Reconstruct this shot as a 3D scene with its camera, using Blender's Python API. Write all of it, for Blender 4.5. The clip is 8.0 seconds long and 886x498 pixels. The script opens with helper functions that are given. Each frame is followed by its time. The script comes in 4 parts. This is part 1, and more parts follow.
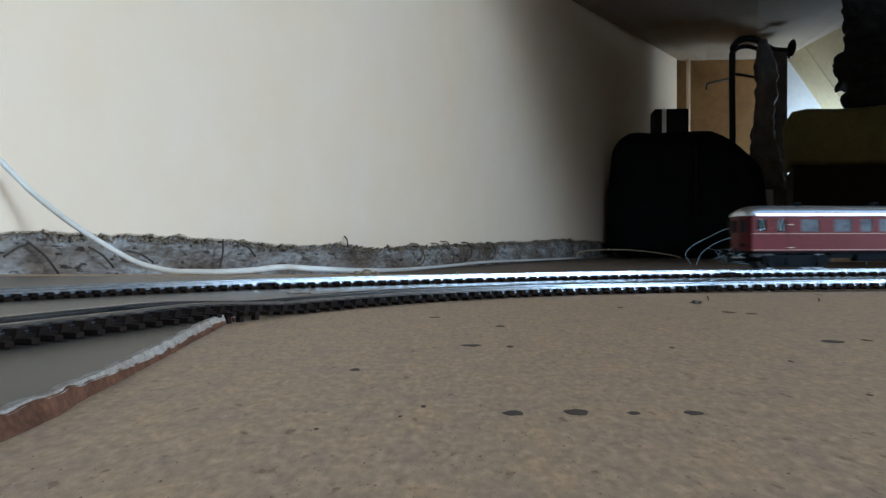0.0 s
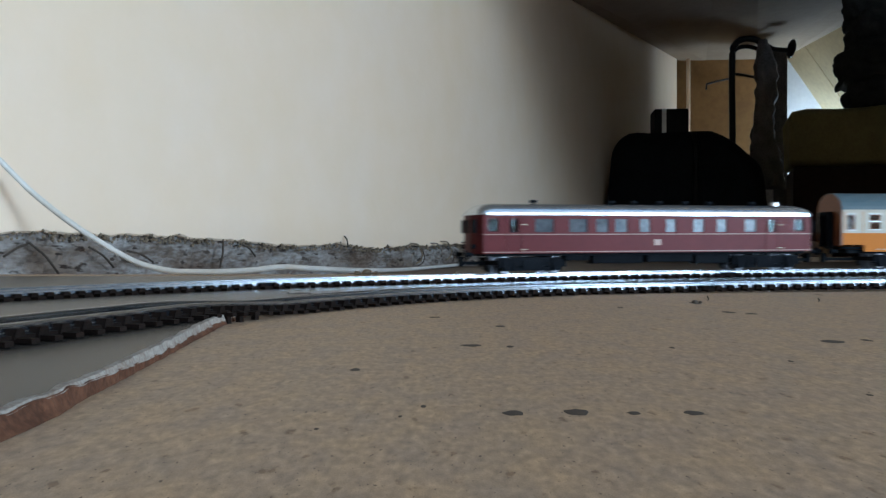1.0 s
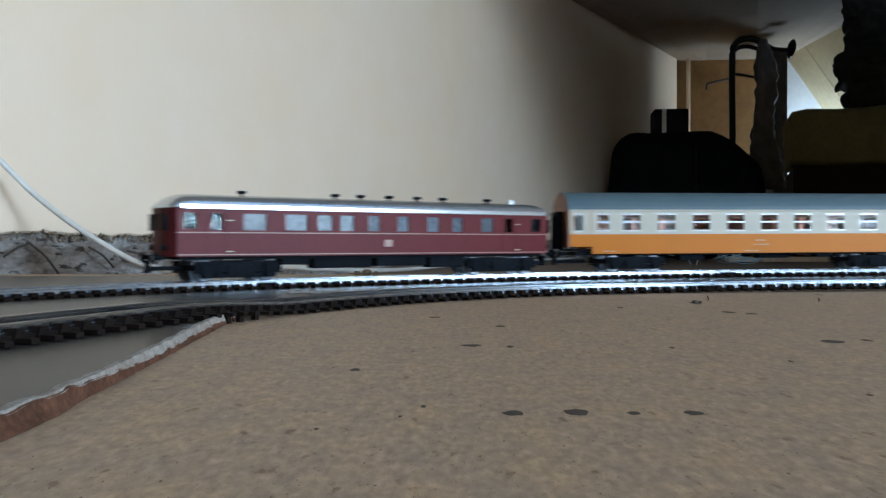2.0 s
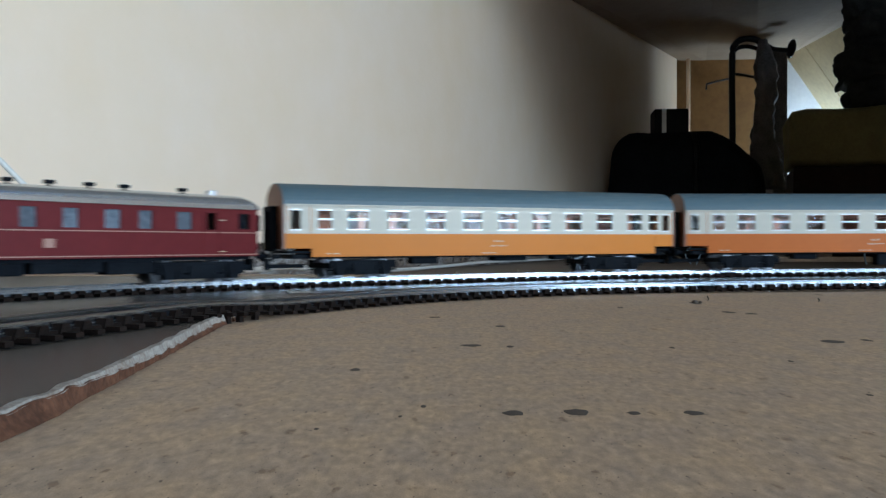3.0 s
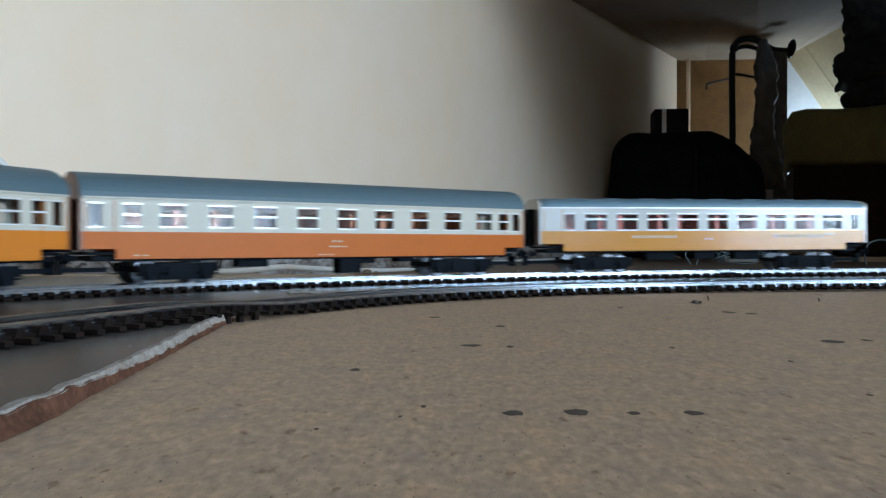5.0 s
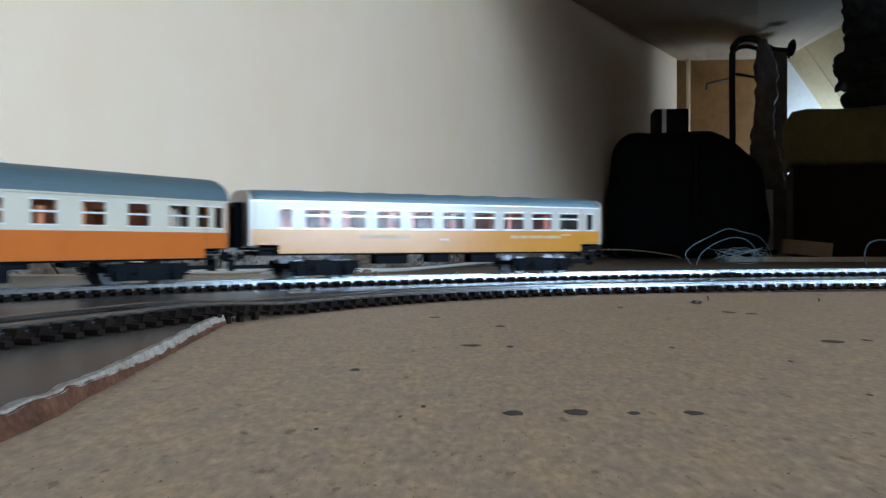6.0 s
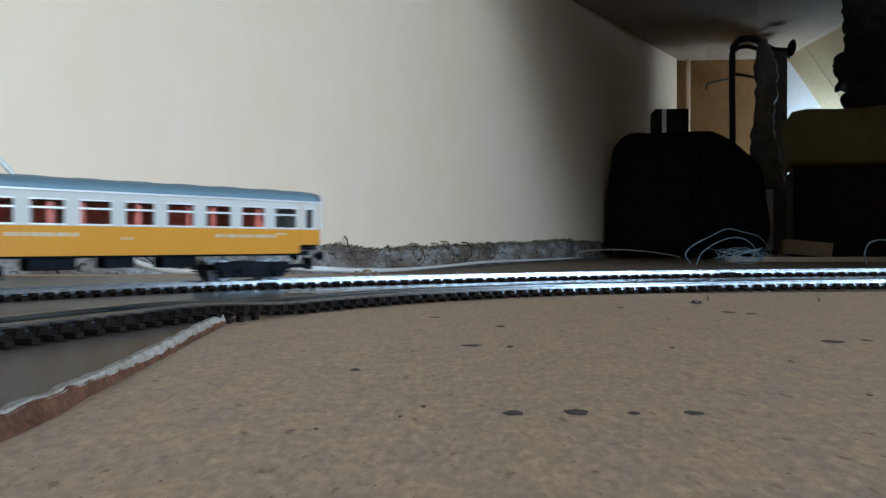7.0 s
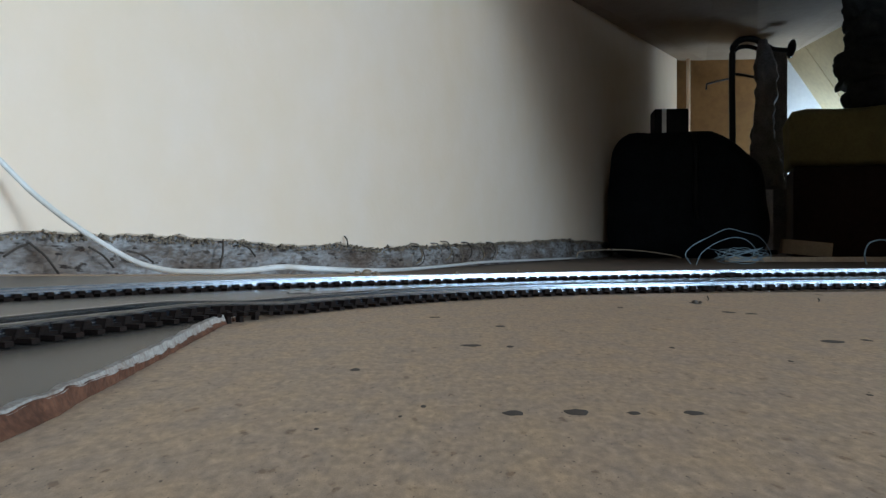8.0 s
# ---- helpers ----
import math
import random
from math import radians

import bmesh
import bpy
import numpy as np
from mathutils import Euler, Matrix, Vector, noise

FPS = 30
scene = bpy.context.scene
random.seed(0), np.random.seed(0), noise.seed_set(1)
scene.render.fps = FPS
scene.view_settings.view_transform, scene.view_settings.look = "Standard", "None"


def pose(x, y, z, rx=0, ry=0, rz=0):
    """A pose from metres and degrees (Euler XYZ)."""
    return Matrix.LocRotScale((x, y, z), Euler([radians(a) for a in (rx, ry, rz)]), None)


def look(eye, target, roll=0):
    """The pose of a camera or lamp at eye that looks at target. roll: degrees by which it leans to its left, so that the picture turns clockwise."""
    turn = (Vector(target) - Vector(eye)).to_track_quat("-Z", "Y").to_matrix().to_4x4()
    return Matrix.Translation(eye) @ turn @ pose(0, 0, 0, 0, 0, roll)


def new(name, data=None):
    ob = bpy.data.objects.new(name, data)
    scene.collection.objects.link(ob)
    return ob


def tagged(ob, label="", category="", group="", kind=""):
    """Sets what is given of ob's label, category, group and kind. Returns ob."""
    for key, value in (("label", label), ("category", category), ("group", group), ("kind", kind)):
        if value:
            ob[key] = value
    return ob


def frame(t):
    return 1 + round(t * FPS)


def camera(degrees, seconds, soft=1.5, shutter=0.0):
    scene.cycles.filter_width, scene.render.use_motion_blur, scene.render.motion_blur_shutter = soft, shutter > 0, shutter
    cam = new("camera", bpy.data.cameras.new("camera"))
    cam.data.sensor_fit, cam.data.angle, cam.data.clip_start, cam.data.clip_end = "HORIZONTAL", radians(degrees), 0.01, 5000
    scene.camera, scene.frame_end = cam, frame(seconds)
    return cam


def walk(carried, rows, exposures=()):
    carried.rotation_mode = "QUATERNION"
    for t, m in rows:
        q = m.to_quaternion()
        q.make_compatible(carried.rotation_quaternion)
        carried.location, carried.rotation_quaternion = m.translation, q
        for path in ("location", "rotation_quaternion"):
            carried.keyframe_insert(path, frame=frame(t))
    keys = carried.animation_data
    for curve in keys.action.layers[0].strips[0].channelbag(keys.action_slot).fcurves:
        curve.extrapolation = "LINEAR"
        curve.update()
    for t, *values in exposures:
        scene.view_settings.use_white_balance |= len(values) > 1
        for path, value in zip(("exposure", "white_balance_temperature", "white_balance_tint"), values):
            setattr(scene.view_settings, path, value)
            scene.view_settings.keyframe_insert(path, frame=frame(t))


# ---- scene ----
cam = camera(53.37, 8.0, soft=1.4, shutter=0.5)
EYE = (0.0, 0.0, 0.025)
walk(cam, [(0.0, look(EYE, (0.0, 1.0, 0.0192))), (8.0, look(EYE, (0.0, 1.0, 0.0192)))],
     exposures=((0.0, -0.19, 5550, 4.5), (8.0, -0.19, 5550, 4.5)))

# ---- light ----
world = bpy.data.worlds.new("sky")
scene.world = world
world.use_nodes = True
sky = world.node_tree.nodes.new("ShaderNodeTexSky")
sky.sky_type, sky.sun_disc = "NISHITA", False
sky.sun_elevation, sky.sun_rotation = radians(38), radians(250)
world.node_tree.links.new(sky.outputs[0], world.node_tree.nodes["Background"].inputs[0])
world.node_tree.nodes["Background"].inputs[1].default_value = 0.1


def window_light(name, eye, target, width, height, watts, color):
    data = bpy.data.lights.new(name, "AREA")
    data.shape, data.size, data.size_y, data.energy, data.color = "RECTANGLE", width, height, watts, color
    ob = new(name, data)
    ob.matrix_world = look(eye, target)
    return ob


COOL = (0.745, 0.875, 1.0)
window_light("window_daylight", (2.00, -1.02, 0.45), (0.0, -0.80, 0.43), 0.82, 0.80, 84.0, COOL)
# rear lamp added without a known window, so that the rails reflect white
window_light("rear_rail_fill", (1.66, -2.17, 0.46), (1.15, -1.0, 0.43), 0.50, 0.80, 13.0, COOL)
window_light("skylight_daylight", (0.62, -0.30, 1.06), (0.50, -0.30, 0.0), 1.15, 1.75, 7.0, COOL)
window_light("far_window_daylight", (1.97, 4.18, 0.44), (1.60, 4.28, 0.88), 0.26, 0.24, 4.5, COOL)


# ---- materials ----
def material(name, color, rough=0.6, metal=0.0, color2=None, scale=40.0, mix=0.5, bump=0.0, bump_scale=200.0,
             specks=None, speck_scale=300.0, speck_amount=0.62, spec=0.5, vary=0.0, stretch=None):
    """A base colour broken up at two scales, fine relief, and optional specks."""
    m = bpy.data.materials.new(name)
    m.use_nodes = True
    nt = m.node_tree
    n, ln = nt.nodes, nt.links
    b = n["Principled BSDF"]
    b.inputs["Roughness"].default_value, b.inputs["Metallic"].default_value = rough, metal
    b.inputs["Specular IOR Level"].default_value = spec
    b.inputs["Base Color"].default_value = (*color, 1)
    tc = n.new("ShaderNodeTexCoord")
    co = tc.outputs["Object"]
    if stretch:
        mp = n.new("ShaderNodeMapping")
        mp.inputs["Scale"].default_value = stretch
        ln.new(co, mp.inputs["Vector"])
        co = mp.outputs[0]
    out = None
    if color2:
        big, small = n.new("ShaderNodeTexNoise"), n.new("ShaderNodeTexNoise")
        big.inputs["Scale"].default_value, small.inputs["Scale"].default_value = scale, scale * 7
        big.inputs["Detail"].default_value, small.inputs["Detail"].default_value = 4, 5
        ln.new(co, big.inputs["Vector"]), ln.new(co, small.inputs["Vector"])
        add = n.new("ShaderNodeMath")
        add.operation = "ADD"
        ln.new(big.outputs[0], add.inputs[0]), ln.new(small.outputs[0], add.inputs[1])
        ramp = n.new("ShaderNodeMapRange")
        ramp.inputs["From Min"].default_value, ramp.inputs["From Max"].default_value = 1.0 - mix * 0.5, 1.0 + mix * 0.5
        ln.new(add.outputs[0], ramp.inputs["Value"])
        mx = n.new("ShaderNodeMix")
        mx.data_type = "RGBA"
        mx.inputs["A"].default_value, mx.inputs["B"].default_value = (*color, 1), (*color2, 1)
        ln.new(ramp.outputs[0], mx.inputs["Factor"])
        out = mx.outputs["Result"]
    if specks:
        sp = n.new("ShaderNodeTexNoise")
        sp.inputs["Scale"].default_value, sp.inputs["Detail"].default_value = speck_scale, 3
        ln.new(co, sp.inputs["Vector"])
        r2 = n.new("ShaderNodeMapRange")
        r2.inputs["From Min"].default_value, r2.inputs["From Max"].default_value = speck_amount, speck_amount + 0.06
        ln.new(sp.outputs[0], r2.inputs["Value"])
        m2 = n.new("ShaderNodeMix")
        m2.data_type = "RGBA"
        m2.inputs["A"].default_value, m2.inputs["B"].default_value = (*color, 1), (*specks, 1)
        if out:
            ln.new(out, m2.inputs["A"])
        ln.new(r2.outputs[0], m2.inputs["Factor"])
        out = m2.outputs["Result"]
    if vary:
        oi, hs, mr = n.new("ShaderNodeObjectInfo"), n.new("ShaderNodeHueSaturation"), n.new("ShaderNodeMapRange")
        mr.inputs["To Min"].default_value, mr.inputs["To Max"].default_value = 1 - vary, 1 + vary
        ln.new(oi.outputs["Random"], mr.inputs["Value"]), ln.new(mr.outputs[0], hs.inputs["Value"])
        hs.inputs["Color"].default_value = (*color, 1)
        if out:
            ln.new(out, hs.inputs["Color"])
        out = hs.outputs[0]
    if out:
        ln.new(out, b.inputs["Base Color"])
    if bump:
        bn, bp = n.new("ShaderNodeTexNoise"), n.new("ShaderNodeBump")
        bn.inputs["Scale"].default_value, bn.inputs["Detail"].default_value = bump_scale, 5
        bp.inputs["Strength"].default_value, bp.inputs["Distance"].default_value = 1.0, bump
        ln.new(co, bn.inputs["Vector"]), ln.new(bn.outputs[0], bp.inputs["Height"]), ln.new(bp.outputs[0], b.inputs["Normal"])
    return m


PLASTER = material("cream_wall_paint", (0.89, 0.735, 0.58), 0.85, color2=(0.85, 0.68, 0.485), scale=2.2, mix=0.8, bump=0.0006, bump_scale=90)
CEMENT = material("bare_cement", (0.37, 0.365, 0.355), 0.95, color2=(0.15, 0.122, 0.10), scale=13, mix=0.4, bump=0.0015, bump_scale=120,
                  specks=(0.07, 0.055, 0.045), speck_scale=45, speck_amount=0.60, stretch=(1, 1, 3.2))
CHIPBOARD = material("raw_chipboard", (0.45, 0.335, 0.235), 0.55, color2=(0.245, 0.182, 0.124), scale=1000, mix=0.7, bump=0.000012, bump_scale=1800,
                     specks=(0.105, 0.07, 0.045), speck_scale=1500, speck_amount=0.655, spec=0.2, stretch=(1, 0.42, 1))
CUT_EDGE = material("cut_board_edge", (0.115, 0.053, 0.030), 0.95, spec=0.1, color2=(0.06, 0.028, 0.017), scale=120, mix=0.5, bump=0.0006, bump_scale=500)
CHIPPED = material("chipped_board_rim", (0.30, 0.275, 0.24), 0.9, color2=(0.15, 0.11, 0.08), scale=200, mix=0.6, bump=0.0005, bump_scale=600)
HARDBOARD = material("smooth_hardboard", (0.034, 0.03, 0.027), 0.26, spec=0.035, color2=(0.036, 0.032, 0.028), scale=14, mix=0.8, bump=0.00003, bump_scale=300)
FLOORING = material("old_floor_boards", (0.17, 0.125, 0.09), 0.7, color2=(0.10, 0.075, 0.055), scale=9, mix=0.6, bump=0.0006, bump_scale=60)
RAIL = material("worn_rail_metal", (0.53, 0.58, 0.64), 0.24, 1.0, color2=(0.33, 0.36, 0.40), scale=60, mix=0.8)
SLEEPER = material("dark_plastic_sleeper", (0.008, 0.006, 0.005), 0.85, spec=0.04, color2=(0.018, 0.012, 0.0095), scale=160, mix=0.6, vary=0.25)
CABLE_WHITE = material("white_cable_sheath", (0.74, 0.73, 0.70), 0.45, color2=(0.62, 0.60, 0.55), scale=25, mix=0.6)
WIRE_BLUE = material("pale_blue_wire", (0.26, 0.34, 0.39), 0.5, color2=(0.13, 0.18, 0.21), scale=160, mix=0.4)
BAG_BLACK = material("black_bag_fabric", (0.006, 0.0065, 0.0075), 0.8, spec=0.1, color2=(0.011, 0.012, 0.014), scale=20, mix=0.5, bump=0.002, bump_scale=25)
BOX_BLACK = material("black_card_box", (0.008, 0.008, 0.008), 0.6, spec=0.1, color2=(0.014, 0.013, 0.013), scale=20)
TUBE_BLACK = material("black_steel_tube", (0.012, 0.012, 0.013), 0.35, 0.2, spec=0.25, color2=(0.02, 0.02, 0.022), scale=30)
MATTRESS = material("olive_yellow_upholstery", (0.34, 0.29, 0.12), 0.95, color2=(0.25, 0.21, 0.085), scale=16, mix=0.6, bump=0.002, bump_scale=60)
BROWN_WOOD = material("dark_brown_wood", (0.045, 0.024, 0.016), 0.6, spec=0.12, color2=(0.028, 0.015, 0.011), scale=8, mix=0.6)
BLANKET = material("dark_grey_blanket", (0.07, 0.068, 0.065), 0.98, spec=0.1, color2=(0.045, 0.043, 0.042), scale=30, mix=0.6, bump=0.004, bump_scale=40)
BAG_CLEAR = material("grey_plastic_bag", (0.26, 0.245, 0.24), 0.75, spec=0.3, color2=(0.15, 0.14, 0.14), scale=22, mix=0.5, bump=0.004, bump_scale=30)
CEILING_MAT = material("painted_roof_lining", (0.40, 0.31, 0.215), 0.85, color2=(0.32, 0.24, 0.165), scale=4, mix=0.8, bump=0.001, bump_scale=20)
PLANK_CREAM = material("cream_roof_planks", (0.78, 0.66, 0.40), 0.7, color2=(0.66, 0.54, 0.32), scale=6, mix=0.6, vary=0.06)
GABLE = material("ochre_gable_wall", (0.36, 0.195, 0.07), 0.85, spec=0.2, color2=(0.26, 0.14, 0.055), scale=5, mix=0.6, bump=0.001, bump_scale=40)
WHITE_PAINT = material("white_paint", (0.78, 0.79, 0.80), 0.6, color2=(0.70, 0.71, 0.72), scale=8, mix=0.6)
PALE_WOOD = material("pale_sawn_wood", (0.56, 0.45, 0.32), 0.8, color2=(0.44, 0.34, 0.24), scale=30, mix=0.5)
STAIN = material("dried_glue_stain", (0.055, 0.045, 0.038), 0.8, spec=0.2, color2=(0.085, 0.066, 0.05), scale=300, mix=0.6)
DUST = material("rubble_crumb", (0.27, 0.215, 0.15), 0.95, color2=(0.13, 0.095, 0.06), scale=60, mix=0.5, bump=0.001, bump_scale=300)
# train
RED = material("maroon_model_paint", (0.110, 0.0165, 0.0180), 0.42, spec=0.12, color2=(0.090, 0.0135, 0.0150), scale=40, mix=0.8)
SILVER = material("silver_model_paint", (0.50, 0.55, 0.60), 0.2, 0.85, color2=(0.44, 0.48, 0.53), scale=50, mix=0.8)
CREAM = material("cream_model_paint", (0.50, 0.465, 0.385), 0.42, spec=0.16, color2=(0.46, 0.43, 0.355), scale=40, mix=0.8)
ORANGE = material("orange_model_paint", (0.50, 0.165, 0.018), 0.42, spec=0.1, color2=(0.48, 0.165, 0.023), scale=40, mix=0.8)
RUST_ORANGE = material("reddish_orange_model_paint", (0.43, 0.118, 0.02), 0.42, spec=0.1, color2=(0.39, 0.105, 0.018), scale=40, mix=0.8)
OCHRE = material("ochre_orange_model_paint", (0.47, 0.215, 0.026), 0.17, spec=0.32, color2=(0.44, 0.195, 0.023), scale=40, mix=0.8)
WHITE_CAR = material("white_model_paint", (0.45, 0.435, 0.40), 0.16, spec=0.32, color2=(0.46, 0.45, 0.43), scale=40, mix=0.8)
ROOF_GREY = material("blue_grey_roof_paint", (0.085, 0.118, 0.13), 0.5, spec=0.25, color2=(0.073, 0.11, 0.13), scale=40, mix=0.8)
ROOF_BLUE = material("lighter_blue_roof_paint", (0.12, 0.185, 0.225), 0.45, spec=0.3, color2=(0.10, 0.155, 0.19), scale=40, mix=0.8)
DARK_END = material("brown_end_wall_paint", (0.22, 0.08, 0.028), 0.45, color2=(0.14, 0.05, 0.02), scale=60)
BLACK = material("black_model_plastic", (0.005, 0.006, 0.008), 0.6, spec=0.025, color2=(0.009, 0.011, 0.014), scale=120)
WHEEL_METAL = material("dull_wheel_metal", (0.17, 0.18, 0.20), 0.35, 0.8, color2=(0.08, 0.08, 0.09), scale=200)
BRIGHT_TRIM = material("bright_window_trim", (0.66, 0.67, 0.68), 0.3, 0.25, color2=(0.60, 0.61, 0.62), scale=60)
SEAT_ORANGE = material("orange_brown_seat_plastic", (0.46, 0.14, 0.04), 0.5, color2=(0.36, 0.10, 0.03), scale=90)
SEAT_RED = material("red_seat_plastic", (0.42, 0.07, 0.035), 0.5, color2=(0.34, 0.05, 0.028), scale=90)
LETTERING = material("pale_lettering", (0.42, 0.35, 0.23), 0.5)
LINE_CREAM = material("thin_cream_lining", (0.30, 0.17, 0.13), 0.4)
RED_SPOT = material("red_lamp_lens", (0.5, 0.03, 0.02), 0.2)
GLASS = bpy.data.materials.new("clear_plastic_glazing")
GLASS.use_nodes = True
_g = GLASS.node_tree
_b = _g.nodes["Principled BSDF"]
_b.inputs["Base Color"].default_value = (0.80, 0.84, 0.86, 1)
_b.inputs["Roughness"].default_value = 0.06
_b.inputs["Transmission Weight"].default_value = 1.0
_b.inputs["IOR"].default_value = 1.18

# railcar panes: their bluish reflection is put into the base colour
PANE_REFLECTION = material("reflection_tinted_glazing", (0.15, 0.17, 0.195), 0.16, color2=(0.075, 0.09, 0.11), scale=70, mix=0.5, spec=0.6, vary=0.5)
PANE_REFLECTION.node_tree.nodes["Principled BSDF"].inputs["Transmission Weight"].default_value = 0.3
PANE_REFLECTION.node_tree.nodes["Principled BSDF"].inputs["IOR"].default_value = 1.25


def mottle(m, scale, tint_a, tint_b, stretch, sharp=0.16, centre=0.5):
    """Lays a second, coarser mottling over a material's colour."""
    nt = m.node_tree
    n, ln = nt.nodes, nt.links
    base = n["Principled BSDF"].inputs["Base Color"]
    src = base.links[0].from_socket
    tc, mp, no = n.new("ShaderNodeTexCoord"), n.new("ShaderNodeMapping"), n.new("ShaderNodeTexNoise")
    mp.inputs["Scale"].default_value = stretch
    no.inputs["Scale"].default_value, no.inputs["Detail"].default_value = scale, 6
    mr, tint, mul = n.new("ShaderNodeMapRange"), n.new("ShaderNodeMix"), n.new("ShaderNodeMix")
    mr.inputs["From Min"].default_value, mr.inputs["From Max"].default_value = centre - sharp, centre + sharp
    tint.data_type = mul.data_type = "RGBA"
    tint.inputs["A"].default_value, tint.inputs["B"].default_value = (*tint_a, 1), (*tint_b, 1)
    mul.blend_type = "MULTIPLY"
    mul.inputs["Factor"].default_value = 1.0
    ln.new(tc.outputs["Object"], mp.inputs["Vector"]), ln.new(mp.outputs[0], no.inputs["Vector"]), ln.new(no.outputs[0], mr.inputs["Value"])
    ln.new(mr.outputs[0], tint.inputs["Factor"]), ln.new(src, mul.inputs["A"]), ln.new(tint.outputs["Result"], mul.inputs["B"]), ln.new(mul.outputs["Result"], base)


mottle(CHIPBOARD, 130, (1.10, 1.05, 0.95), (0.93, 0.93, 0.96), (1, 0.5, 1))
mottle(CHIPBOARD, 520, (1.20, 1.17, 1.12), (0.86, 0.85, 0.85), (1, 0.5, 1), 0.2)
mottle(CHIPBOARD, 330, (1, 1, 1), (0.62, 0.56, 0.50), (1, 0.45, 1), 0.03, 0.665)
mottle(CEMENT, 9, (1.1, 1.1, 1.1), (0.55, 0.44, 0.36), (1, 1, 2.4), 0.10)
mottle(PLASTER, 1.3, (1.02, 1.0, 0.97), (0.98, 0.985, 1.0), (1, 1, 1))


# ---- mesh helpers ----
def box(bm, x0, x1, y0, y1, z0, z1, bevel=0.0):
    v = [bm.verts.new((x, y, z)) for z in (z0, z1) for y in (y0, y1) for x in (x0, x1)]
    faces = [bm.faces.new([v[i] for i in q]) for q in ((0, 2, 3, 1), (4, 5, 7, 6), (0, 1, 5, 4), (2, 6, 7, 3), (0, 4, 6, 2), (1, 3, 7, 5))]
    if bevel:
        edges = list({e for f in faces for e in f.edges})
        bmesh.ops.bevel(bm, geom=edges, offset=bevel, segments=2, affect="EDGES", profile=0.6)
    return faces


def mesh_of(bm, name, mat, smooth=False):
    bmesh.ops.recalc_face_normals(bm, faces=bm.faces)
    me = bpy.data.meshes.new(name)
    bm.to_mesh(me)
    bm.free()
    me.materials.append(mat)
    if smooth:
        for p in me.polygons:
            p.use_smooth = True
    return me


def part(name, bm, mat, parent, label="", smooth=False, kind=""):
    ob = new(name, mesh_of(bm, name, mat, smooth) if isinstance(bm, bmesh.types.BMesh) else bm)
    ob.parent = parent
    return tagged(ob, label, kind=kind)


def thing(name, label, category, group="", kind=""):
    ob = new(name)
    ob.empty_display_size = 0.02
    return tagged(ob, label, category, group, kind)


def solo(name, bm, mat, label, category, smooth=False, kind="", group=""):
    return tagged(new(name, mesh_of(bm, name, mat, smooth)), label, category, group, kind)


def bm_box(*a, bevel=0.0):
    bm = bmesh.new()
    box(bm, *a, bevel=bevel)
    return bm


def bm_tube(points, radius, sides=10, closed=False, taper=None):
    """A round tube along points."""
    bm = bmesh.new()
    pts = [Vector(p) for p in points]
    rings = []
    up = Vector((0, 0, 1))
    for i, p in enumerate(pts):
        d = (pts[min(i + 1, len(pts) - 1)] - pts[max(i - 1, 0)]).normalized()
        side = d.cross(up)
        if side.length < 0.05:
            side = d.cross(Vector((0, 1, 0)))
        side.normalize()
        nrm = side.cross(d).normalized()
        r = radius * (taper(i / (len(pts) - 1)) if taper else 1)
        rings.append([bm.verts.new(p + r * (math.cos(a) * side + math.sin(a) * nrm)) for a in (2 * math.pi * k / sides for k in range(sides))])
    for a, b in zip(rings, rings[1:]):
        for k in range(sides):
            bm.faces.new((a[k], a[(k + 1) % sides], b[(k + 1) % sides], b[k]))
    bm.faces.new(rings[0][::-1]), bm.faces.new(rings[-1])
    return bm


def smooth_line(points, steps=8):
    """A soft curve through a few points."""
    p = [Vector(q) for q in points]
    p = [2 * p[0] - p[1], *p, 2 * p[-1] - p[-2]]
    out = []
    for i in range(1, len(p) - 2):
        for k in range(steps):
            t = k / steps
            a, b, c, d = p[i - 1], p[i], p[i + 1], p[i + 2]
            out.append(0.5 * ((2 * b) + (c - a) * t + (2 * a - 5 * b + 4 * c - d) * t * t + (3 * b - a - 3 * c + d) * t ** 3))
    return out + [p[-2]]


def prism(bm, outline, x0, x1):
    """An outline in (y, z), swept along x."""
    a = [bm.verts.new((x0, y, z)) for y, z in outline]
    b = [bm.verts.new((x1, y, z)) for y, z in outline]
    n = len(outline)
    for i in range(n):
        bm.faces.new((a[i], a[(i + 1) % n], b[(i + 1) % n], b[i]))
    bm.faces.new(a[::-1]), bm.faces.new(b)


